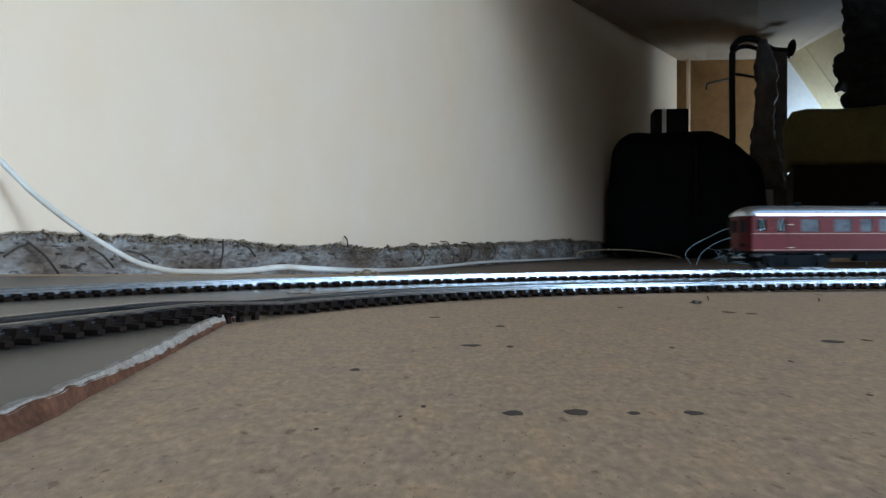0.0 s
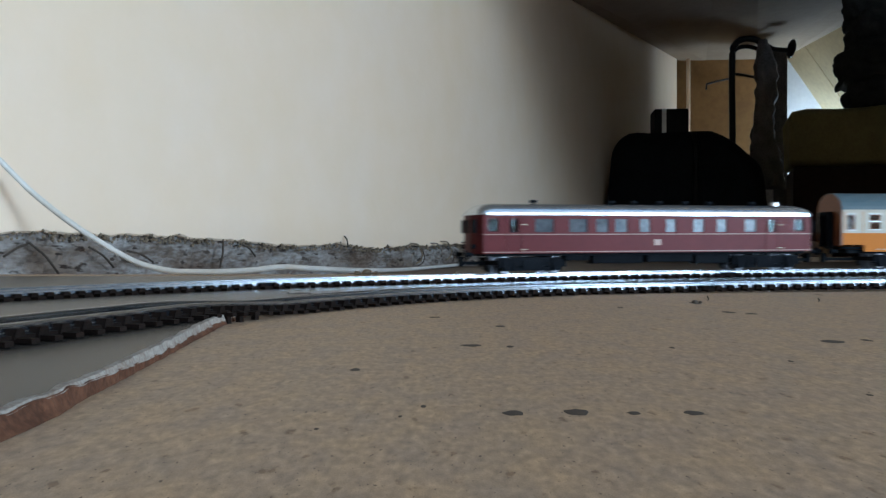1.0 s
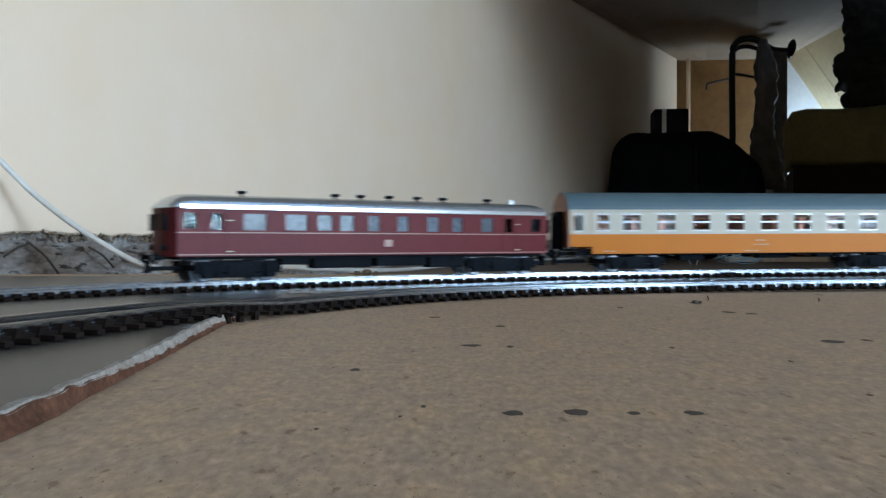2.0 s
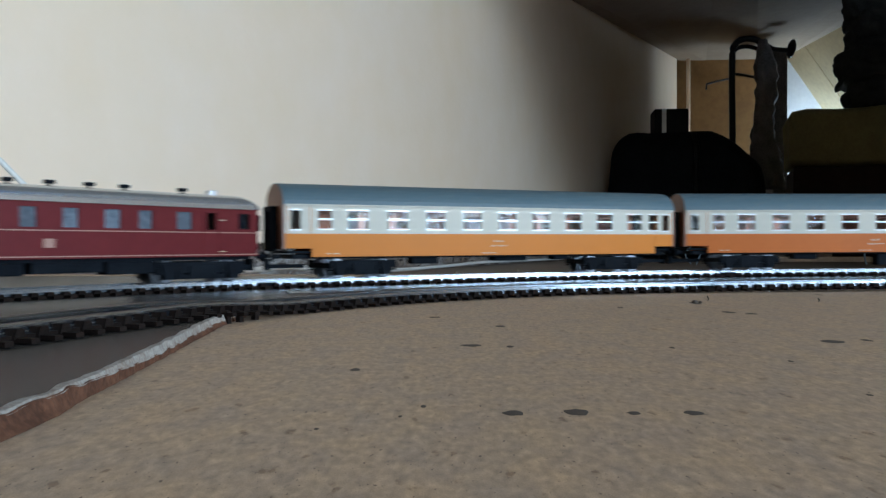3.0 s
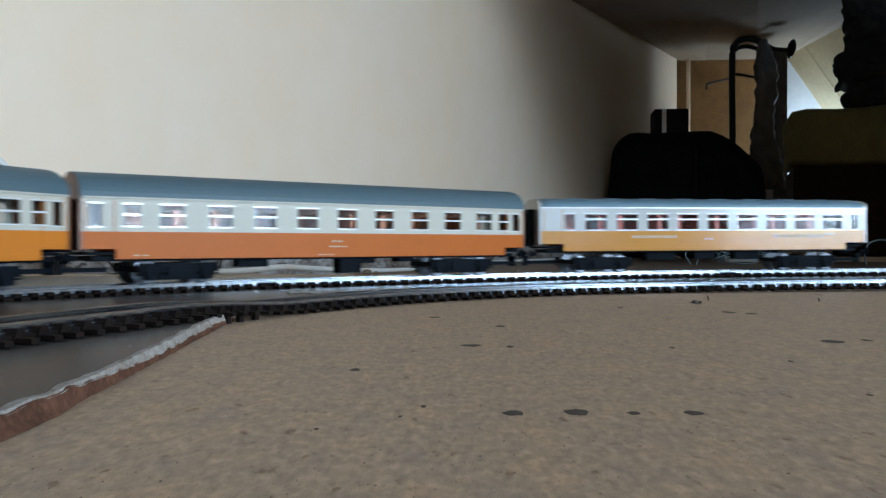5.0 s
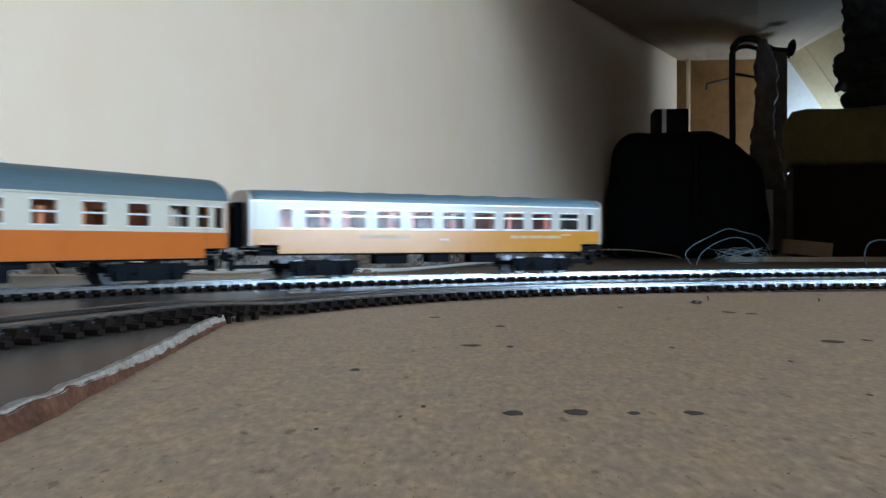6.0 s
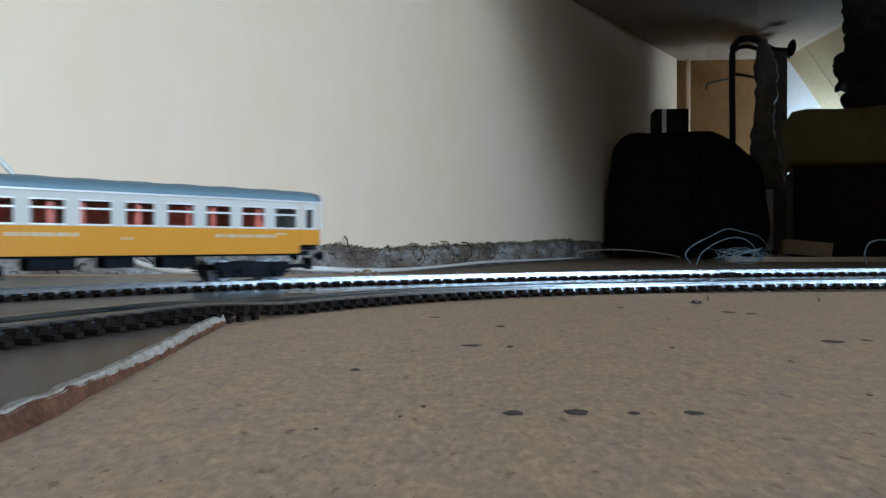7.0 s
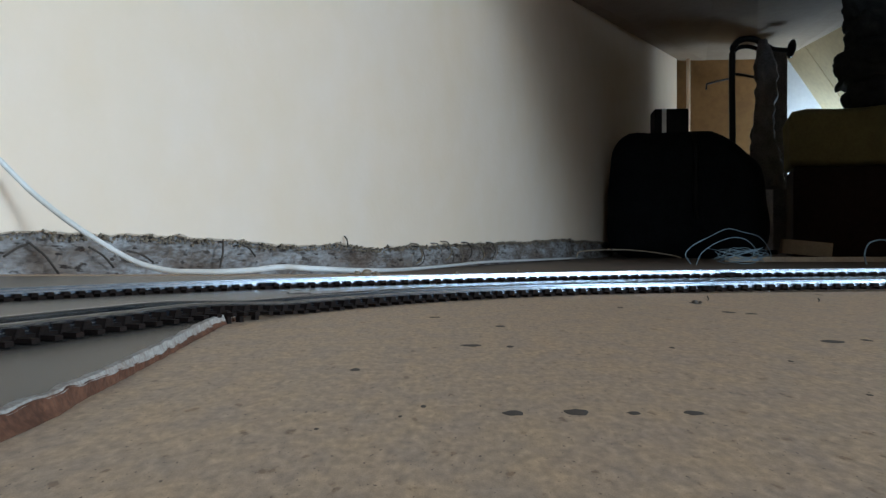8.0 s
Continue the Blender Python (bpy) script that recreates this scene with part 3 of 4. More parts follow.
def roof_mesh(half, z0, rise, length, round_end=0.0, power=2.0):
    """A vaulted roof whose ends may be drawn down."""
    bm = bmesh.new()
    out = roof_outline(half, z0, rise, power=power)
    rings = []
    n = 6 if round_end else 0
    stations = [(-length / 2 + round_end * (k / n) ** 1.6, math.sin(math.pi / 2 * k / n) ** 0.8 if k else 0.12) for k in range(n)] if n else []
    full = stations + [(-length / 2 + round_end, 1.0), (length / 2 - round_end, 1.0)] + [(-x, f) for x, f in stations[::-1]]
    for x, f in full:
        rings.append([bm.verts.new((x, y * (0.8 + 0.2 * f if f < 1 else 1), z0 + (z - z0) * f)) for y, z in out])
    m = len(out)
    for a, b in zip(rings, rings[1:]):
        for k in range(m):
            bm.faces.new((a[k], a[(k + 1) % m], b[(k + 1) % m], b[k]))
    bm.faces.new(rings[0][::-1]), bm.faces.new(rings[-1])
    return bm


def wheelset_mesh():
    bm = bmesh.new()
    prof = ((-0.0093, 0.0), (-0.0093, 0.0050), (-0.0088, 0.0053), (-0.0072, 0.0054), (-0.0070, 0.0062), (-0.0064, 0.0062), (-0.0062, 0.0010))
    prof = prof + tuple((-y, r) for y, r in prof[::-1])
    n = 20
    rings = [[bm.verts.new((r * math.cos(2 * math.pi * k / n), y, r * math.sin(2 * math.pi * k / n))) for k in range(n)] for y, r in prof if r > 0]
    for a, b in zip(rings, rings[1:]):
        for k in range(n):
            bm.faces.new((a[k], a[(k + 1) % n], b[(k + 1) % n], b[k]))
    bm.faces.new(rings[0][::-1]), bm.faces.new(rings[-1])
    return mesh_of(bm, "wheelset", WHEEL_METAL)


WHEELS = wheelset_mesh()
MOVING = []


def bogie(car, x, base, heavy):
    """A bogie frame with springs, axle boxes and two wheelsets, pivoting under the car."""
    bm = bmesh.new()
    h = base / 2
    for s in (-1, 1):
        y0, y1 = (0.0105, 0.0128) if s > 0 else (-0.0128, -0.0105)
        z0, z1 = (0.0040, 0.0094) if not heavy else (0.0034, 0.0098)
        box(bm, -h - 0.006, h + 0.006, y0, y1, z0 + 0.0012, z1)
        box(bm, -0.007, 0.007, y0, y1 + 0.001 * s if s > 0 else y1, 0.0028, 0.0080)
        for ax in (-h, h):
            f = box(bm, ax - 0.0042, ax + 0.0042, y0 - (0.001 if s < 0 else 0), y1 + (0.001 if s > 0 else 0), 0.0018, 0.0090)
            for v in {v for g in f for v in g.verts}:
                if v.co.z < 0.004:
                    v.co.x = ax + (v.co.x - ax) * 0.6
            for dx in (-0.0052, 0.0052):
                for zz in (0.0040, 0.0052, 0.0064):
                    box(bm, ax + dx - 0.0011, ax + dx + 0.0011, y0, y1 + (0.0006 if s > 0 else 0), zz, zz + 0.0007)
        box(bm, -h + 0.004, h - 0.004, y0, y1, 0.0018, 0.0040)
    box(bm, -0.005, 0.005, -0.011, 0.011, 0.0050, 0.0095)
    box(bm, -h - 0.0065, -h - 0.0045, -0.0125, 0.0125, 0.0055, 0.0080), box(bm, h + 0.0045, h + 0.0065, -0.0125, 0.0125, 0.0055, 0.0080)
    bg = part("bogie", bm, BLACK, car, "black plastic bogie frame")
    bg.matrix_basis = pose(x, 0, 0)
    for ax in (-h, h):
        w = part("wheelset", WHEELS, None, bg, "dull metal wheelset")
        w.matrix_basis = pose(ax, 0, 0.0054)
        MOVING.append(("wheel", w, ax))
    return bg


def buffers(car, half, z=0.0118):
    for e in (-1, 1):
        a, b = sorted((e * half, e * (half + 0.0035)))
        c, d = sorted((e * (half + 0.0035), e * (half + 0.0042)))
        for y in (-0.0100, 0.0100):
            bm = bmesh.new()
            prism(bm, [(y + 0.0012 * math.cos(k * math.pi / 4), z + 0.0012 * math.sin(k * math.pi / 4)) for k in range(8)], a, b)
            prism(bm, [(y + 0.0026 * math.cos(k * math.pi / 6), z + 0.0026 * math.sin(k * math.pi / 6)) for k in range(12)], c, d)
            part("buffer", bm, BLACK, car)
        bm = bmesh.new()
        a, b = sorted((e * (half - 0.016), e * (half + 0.0045)))
        box(bm, a, b, -0.0018, 0.0018, 0.0055, 0.0075)
        a, b = sorted((e * (half + 0.0030), e * (half + 0.0052)))
        box(bm, a, b, -0.0026, 0.0026, 0.0045, 0.0105)
        part("coupling", bm, BLACK, car)


def interior(car, half, z, mat, n, seat_h=0.012, wall_top=0.0):
    bm = bmesh.new()
    box(bm, -half + 0.003, half - 0.003, -0.0138, 0.0138, z - 0.0012, z)
    part("floor_plate", bm, BLACK, car)
    if wall_top:
        part("corridor_wall", bm_box(-half + 0.018, half - 0.018, -0.0050, -0.0042, z, wall_top), mat, car)
    for i in range(n):
        x = -half + 0.034 + (2 * half - 0.068) * (i + 0.5) / n
        bm = bmesh.new()
        for y0, y1 in ((-0.0132, -0.0060), (-0.0030, 0.0132)):
            box(bm, x - 0.0013, x + 0.0013, y0, y1, z, z + seat_h)
            box(bm, x - 0.0055, x + 0.0055, y0, y1, z, z + 0.005)
        part("bench", bm, mat, car)


def carriage(label, centre, half, pivot, low, mid_mat, top_mat, end_mat, z_bottom, z_belt, z_gutter, rise, windows, bars, seat_mat, n_seats, power, roof_mat, gangway):
    """A bogie carriage in two colours. windows: (x, width, z0, z1, bars)."""
    hw = 0.0160
    car = thing("passenger_carriage", label, "model carriage")
    step_x = half - 0.0155
    # lower side: shorter skirt, with the doors' raised sill at both ends
    for sgn in (1, -1):
        bm = bmesh.new()
        y0, y1 = sorted((hw * sgn, (hw - 0.001) * sgn))
        box(bm, -step_x, step_x, y0, y1, z_bottom, z_belt)
        for e in (-1, 1):
            a, b = sorted((e * step_x, e * half))
            box(bm, a, b, y0, y1, z_bottom + 0.0045, z_belt)
        part("lower_side", bm, mid_mat, car)
        bm = bmesh.new()
        side_with_holes(bm, hw, -half, half, z_belt, z_gutter, [(x - w / 2, x + w / 2, a, b) for x, w, a, b, _ in windows], 0.001, sgn)
        part("upper_side", bm, top_mat, car)
        for x, w, a, b, bb in windows:
            window_part(car, x, a, b, w, sgn, hw, bb, 0.0003, BRIGHT_TRIM, top_mat)
        # door joints: thin proud strips
        for e in (-1, 1):
            bm = bmesh.new()
            for xx in (e * (half - 0.0030), e * (half - 0.0148)):
                y0, y1 = sorted((hw * sgn, (hw + 0.00018) * sgn))
                box(bm, xx - 0.0002, xx + 0.0002, y0, y1, z_bottom + 0.005, z_gutter - 0.001)
            part("door_joint", bm, mid_mat, car)
    # end walls and gangways
    for e in (-1, 1):
        bm = bmesh.new()
        out = [(-hw, z_bottom + 0.004), (hw, z_bottom + 0.004)] + roof_outline(hw - 0.0004, z_gutter, rise - 0.0004, power=power)
        a, b = sorted((e * half, e * (half - 0.0012)))
        prism(bm, out, a, b)
        part("end_wall", bm, end_mat, car)
        bm = bmesh.new()
        a, b = sorted((e * half, e * (half + 0.0042)))
        for q in ((-0.0068, -0.0045, z_bottom + 0.003, z_gutter - 0.001), (0.0045, 0.0068, z_bottom + 0.003, z_gutter - 0.001), (-0.0068, 0.0068, z_gutter - 0.003, z_gutter - 0.0005)):
            box(bm, a, b, q[0], q[1], q[2], q[3], bevel=0.0006)
        a, b = sorted((e * half, e * (half + 0.0015)))
        box(bm, a, b, -0.0045, 0.0045, z_bottom + 0.003, z_gutter - 0.003)
        part("gangway", bm, gangway, car, "dark gangway bellows")
    part("roof", roof_mesh(hw, z_gutter, rise, 2 * half - 0.0004, 0.006 if power > 2.2 else 0.0, power), roof_mat, car, "smooth blue-grey roof", smooth=False)
    for sgn in (1, -1):
        y0, y1 = sorted(((hw + 0.0004) * sgn, (hw + 0.0009) * sgn))
        part("gutter", bm_box(-half + 0.001, half - 0.001, y0, y1, z_gutter - 0.0003, z_gutter + 0.0004), BRIGHT_TRIM if power > 2.2 else top_mat, car)
    part("underframe", bm_box(-half + 0.006, half - 0.006, -0.0125, 0.0125, z_bottom - 0.001, z_bottom + 0.0012), BLACK, car)
    interior(car, half, z_bottom + 0.003, seat_mat, n_seats, 0.019, z_gutter)
    for bx in (-pivot, pivot):
        MOVING.append(("bogie", bogie(car, bx, 0.0285, False), bx))
    buffers(car, half)
    for x, w, y, h in low:
        part("underfloor_box", bm_box(x - w / 2, x + w / 2, y - 0.004, y + 0.004, z_bottom - h, z_bottom - 0.001, bevel=0.0005), BLACK, car)
    MOVING.append(("car", car, centre, pivot))
    return car


def letter_bars(car, x, z, n, w, h, gap, y=0.0161, mat=None):
    """Writing too small to read, as plain bars."""
    bm = bmesh.new()
    for i in range(n):
        ww = w * random.uniform(0.6, 1.0)
        box(bm, x - i * (w + gap) - ww, x - i * (w + gap), y, y + 0.00012, z, z + h)
    return part("lettering", bm, mat or LETTERING, car, "pale lettering")


def vents(car, xs, z, wide=0.004):
    for x in xs:
        bm = bmesh.new()
        prism(bm, [(0.0006 * math.cos(k * math.pi / 4), 0.0006 * math.sin(k * math.pi / 4)) for k in range(8)], -0.0005, 0.0005)
        bmesh.ops.rotate(bm, verts=bm.verts, matrix=Matrix.Rotation(radians(90), 3, "Y"))
        bmesh.ops.transform(bm, matrix=Matrix.Diagonal((1.2, 1.2, 3.2, 1)), verts=bm.verts)
        f = box(bm, -wide / 2, wide / 2, -0.0016, 0.0016, 0.0014, 0.0030, bevel=0.0004)
        v = part("roof_vent", bm, BLACK, car, "small dark roof vent")
        v.matrix_basis = pose(x, 0, z)


def y_windows(z0, z1):
    ws = [(0.0874 - 0.02304 * i, 0.0118, z0, z1, ((z0 + z1) / 2 + 0.0002,)) for i in range(9)]
    ws += [(x, 0.0078, z0, z1, ((z0 + z1) / 2 + 0.0002,)) for x in (0.1058, -0.1118)]
    return ws + [(s * 0.1216, 0.0058, z0 - 0.0003, z1, ()) for s in (-1, 1)]


LOW_A = ((0.045, 0.016, 0.006, 0.0045), (-0.012, 0.022, 0.004, 0.0035), (-0.045, 0.010, 0.008, 0.003))

LOW_B = ((0.045, 0.016, 0.006, 0.0045), (-0.010, 0.013, 0.007, 0.0085), (-0.022, 0.009, 0.005, 0.0035), (-0.045, 0.010, 0.008, 0.003))


def build_train():
    # railcar
    half, hw, zb, zg, pv = 0.1165, 0.0158, 0.0122, 0.0352, 0.0825
    car = thing("railcar", "maroon model railcar with a silver roof and black bogies", "model railcar")
    wins = [(0.0740, 0.0125), (0.0520, 0.0125), (0.0362, 0.0088), (0.0235, 0.0088), (0.0075, 0.0075), (-0.0105, 0.0075), (-0.0300, 0.0082), (-0.0465, 0.0075), (-0.0675, 0.0090)]
    wz0, wz1 = 0.0246, 0.0331
    allw = [(x, w, wz0, wz1) for x, w in wins] + [(0.0933, 0.0062, wz0, wz1), (-0.0832, 0.0062, wz0, wz1), (0.1062, 0.0070, wz0 + 0.0005, wz1), (-0.1038, 0.0080, wz0 + 0.0005, wz1)]
    for sgn in (1, -1):
        bm = bmesh.new()
        side_with_holes(bm, hw, -half + 0.004, half - 0.004, zb, zg, [(x - w / 2, x + w / 2, a, b) for x, w, a, b in allw], 0.001, sgn)
        part("side_wall", bm, RED, car)
        for x, w, a, b in allw:
            window_part(car, x, a, b, w, sgn, hw, (), 0.0003, RED, RED, glazing=PANE_REFLECTION if abs(x) < 0.08 else None)
        for z in (0.0236, zb + 0.0009):
            y0, y1 = sorted((hw * sgn, (hw + 0.00015) * sgn))
            part("lining", bm_box(-half + 0.004, half - 0.004, y0, y1, z - 0.00022, z + 0.00022), LINE_CREAM, car, "thin cream lining stripe")
        for x in (0.0933, -0.0832):
            bm = bmesh.new()
            y0, y1 = sorted((hw * sgn, (hw + 0.0003) * sgn))
            for xx in (x - 0.0048, x + 0.0048):
                box(bm, xx - 0.00025, xx + 0.00025, y0, y1, zb + 0.001, zg - 0.001)
            part("door", bm, RED, car)
            bm = bmesh.new()
            y0, y1 = sorted(((hw + 0.0003) * sgn, (hw + 0.0009) * sgn))
            box(bm, x - 0.0062 - 0.0015, x - 0.0062 + 0.0015, y0, y1, 0.0292, 0.0297), box(bm, x - 0.0062 - 0.0018, x - 0.0062 + 0.0018, y0, y1, 0.0143, 0.0148)
            part("grab_rail", bm, LETTERING, car, "small bright grab rail")
    for e in (-1, 1):
        # faceted cab end with three windows
        bm = bmesh.new()
        plan = ((half - 0.004, hw), (half - 0.001, hw - 0.0035), (half + 0.001, 0.006), (half + 0.001, -0.006), (half - 0.001, -hw + 0.0035), (half - 0.004, -hw))
        for (xa, ya), (xb, yb) in zip(plan, plan[1:]):
            q = [bm.verts.new((e * x, y, z)) for x, y, z in ((xa, ya, zb), (xb, yb, zb), (xb, yb, zg), (xa, ya, zg))]
            bm.faces.new(q)
        bmesh.ops.solidify(bm, geom=bm.faces[:], thickness=0.0006)
        part("cab_end", bm, RED, car)
        for y in (-0.0095, 0.0, 0.0095):
            a, b = sorted((e * (half + 0.0012 - 0.0006 * (y != 0)), e * (half - 0.0006)))
            w = part("cab_window", bm_box(a, b, y - 0.0036, y + 0.0036, wz0, wz1 - 0.0005), BLACK, car, "dark cab window")
        for y in (-0.010, 0.010):
            bm = bmesh.new()
            a, b = sorted((e * (half - 0.002), e * (half + 0.0014)))
            prism(bm, [(y + 0.0015 * math.cos(k * math.pi / 5), 0.0165 + 0.0015 * math.sin(k * math.pi / 5)) for k in range(10)], a, b)
            part("headlight", bm, BLACK, car, "small round headlight")
    part("roof", roof_mesh(hw, zg, 0.0064, 2 * half - 0.001, 0.012, 2.6), SILVER, car, "shiny silver roof", smooth=True)
    for sgn in (1, -1):
        y0, y1 = sorted(((hw + 0.0002) * sgn, (hw + 0.0011) * sgn))
        part("gutter", bm_box(-half + 0.006, half - 0.006, y0, y1, zg - 0.0002, zg + 0.0016), SILVER, car)
    part("underframe", bm_box(-half + 0.006, half - 0.006, -0.0128, 0.0128, zb - 0.0015, zb + 0.0008), BLACK, car)
    interior(car, half, zb + 0.003, SEAT_ORANGE, 9, 0.0095)
    # black boxes added inside both ends to stand in for the dark behind the windows
    for e in (-1, 1):
        a, b = sorted((e * 0.0865, e * 0.1105))
        part("dark_backing", bm_box(a, b, -0.0132, 0.0132, zb + 0.001, zg - 0.0005), BLACK, car, "added black backing box that makes the end windows look dark")
    vents(car, (0.0750, 0.0225, 0.0070, -0.0110, -0.0295, -0.0470, -0.0790), zg + 0.0066)
    part("exhaust_box", bm_box(-0.0985, -0.0947, -0.002, 0.002, zg + 0.0050, zg + 0.0094, bevel=0.0005), BRIGHT_TRIM, car, "small white roof box")
    part("emblem", bm_box(-0.0035, 0.0011, hw, hw + 0.0002, 0.0167, 0.0203), LINE_CREAM, car, "pale square emblem")
    for bx in (-pv, pv):
        MOVING.append(("bogie", bogie(car, bx, 0.034, True), bx))
    buffers(car, half + 0.001)
    for x, w, h in ((0.024, 0.034, 0.0066), (-0.012, 0.032, 0.0060), (-0.042, 0.024, 0.0072), (0.051, 0.016, 0.0045)):
        part("underfloor_box", bm_box(x - w / 2, x + w / 2, 0.004, 0.0122, zb - h, zb - 0.0015, bevel=0.0006), BLACK, car)
    MOVING.append(("car", car, -0.3235, pv))

    a = carriage("orange and cream model carriage with a blue-grey roof", -0.5860, 0.1285, 0.0850, LOW_A, ORANGE, CREAM, DARK_END, 0.0115, 0.0236, 0.0385, 0.0112, y_windows(0.0259, 0.0360), (), SEAT_ORANGE, 10, 2.0, ROOF_GREY, BLACK)
    b = carriage("reddish orange and cream model carriage with a blue-grey roof", -0.8532, 0.1283, 0.0850, LOW_B, RUST_ORANGE, CREAM, DARK_END, 0.0115, 0.0236, 0.0385, 0.0112, y_windows(0.0259, 0.0360), (), SEAT_ORANGE, 10, 2.0, ROOF_GREY, BLACK)
    for car in (a, b):
        letter_bars(car, 0.004, 0.0190, 3, 0.0016, 0.0010, 0.0005)
        letter_bars(car, 0.006, 0.0165, 4, 0.0022, 0.0007, 0.0006)
        letter_bars(car, 0.012, 0.0125, 3, 0.0024, 0.0006, 0.0008)
        letter_bars(car, 0.105, 0.0128, 2, 0.0030, 0.0006, 0.0010)
        for x in (0.093, -0.112):
            part("roof_hatch", bm_box(x - 0.0045, x + 0.0045, 0.0092, 0.0122, 0.0448, 0.0458, bevel=0.0003), BRIGHT_TRIM, car, "small pale roof hatch")
    wz0, wz1 = 0.0262, 0.0362
    ws = [(0.0760 - 0.02045 * i, 0.0142, wz0, wz1, (wz0 + 0.0066,)) for i in range(9)] + [(0.0930, 0.0066, wz0, wz1, ()), (-0.1035, 0.0050, wz0, wz1, ())]
    c = carriage("ochre and white model dining carriage with a low blue-grey roof", -1.1090, 0.1125, 0.0720, ((0.030, 0.020, 0.006, 0.006), (0.0, 0.014, 0.006, 0.0055), (-0.030, 0.018, 0.006, 0.006)), OCHRE, WHITE_CAR, WHITE_CAR, 0.0133, 0.0256, 0.0398, 0.0056, ws, (), SEAT_RED, 12, 2.6, ROOF_BLUE, BLACK)
    letter_bars(c, 0.052, 0.0212, 9, 0.0028, 0.0016, 0.0006)
    letter_bars(c, -0.045, 0.0212, 11, 0.0028, 0.0016, 0.0006)
    letter_bars(c, 0.003, 0.0200, 2, 0.0026, 0.0010, 0.0006)
    letter_bars(c, -0.082, 0.0228, 2, 0.0030, 0.0009, 0.0006)
    for i in range(8):
        x = 0.085 - 0.0245 * i
        part("roof_hump", bm_box(x - 0.006, x + 0.006, -0.004, 0.004, 0.0450, 0.0463, bevel=0.0006), ROOF_BLUE, c)


build_train()

CABLE_PTS = ((-0.379, 0.7, 0.1179), (-0.363, 0.722, 0.0935), (-0.34, 0.732, 0.0668), (-0.307, 0.732, 0.041), (-0.271, 0.729, 0.0190), (-0.249, 0.727, 0.0084), (-0.2234, 0.720, 0.0031), (-0.205, 0.714, 0.0025), (-0.18, 0.710, 0.0025), (-0.153, 0.714, 0.0039), (-0.131, 0.719, 0.0061), (-0.105, 0.73, 0.0044), (-0.079, 0.86, -0.0009), (-0.048, 1.18, -0.009), (0.015, 1.48, -0.0111), (0.084, 1.72, -0.0103), (0.187, 2.0, -0.0122), (0.363, 2.4, -0.0135))
THIN_PTS = ((0.366, 2.42, -0.0122), (0.386, 2.45, 0.0046), (0.488, 2.48, 0.009), (0.56, 2.52, 0.0054), (0.625, 2.55, -0.0017), (0.68, 2.58, -0.0107), (0.70, 2.59, -0.0168))
SPOTS = ((0.0105, 0.13, 0.00167, 0.0026), (0.0198, 0.1309, 0.00193, 0.00329), (0.0282, 0.13, 0.00108, 0.00173), (0.037, 0.13, 0.00133, 0.0026), (0.0071, 0.2167, 0.0025, 0.00361), (0.0163, 0.2143, 0.00096, 0.00294), (-0.0175, 0.1749, 0.00112, 0.00235), (0.1062, 0.3714, 0.00167, 0.00884), (0.1045, 0.3223, 0.00227, 0.00533), (0.0999, 0.2254, 0.00303, 0.00521), (0.1098, 0.2281, 0.00117, 0.004), (-0.0027, 0.3, 0.00192, 0.00346), (0.0173, 0.2671, 0.00154, 0.00366), (0.1101, 0.3145, 0.00242, 0.0038), (-0.003, 0.1354, 0.00039, 0.00165), (-0.0062, 0.1275, 0.00029, 0.00104), (0.185, 0.4333, 0.00097, 0.00722), (0.0552, 0.212, 0.00054, 0.0023), (0.0695, 0.3451, 0.00111, 0.00458), (0.074, 0.1875, 0.00054, 0.0018), (0.0705, 0.1455, 0.00047, 0.00136), (-0.0171, 0.1189, 0.00034, 0.00091))
CRUMBS = ((-0.062, 0.712, 0.0, 0.0042), (-0.069, 0.712, 0.0, 0.003), (-0.054, 0.712, 0.0, 0.0028), (0.02, 1.3, -0.019, 0.004), (0.12, 1.42, -0.019, 0.003), (0.1062, 0.3714, 0.0, 0.0013), (0.1085, 0.372, 0.0, 0.0009))


# ---- loose things ----
def cable(name, pts, radius, mat, label, steps=8):
    return solo(name, bm_tube(smooth_line(pts, steps), radius, 10), mat, label, "cable", smooth=True)


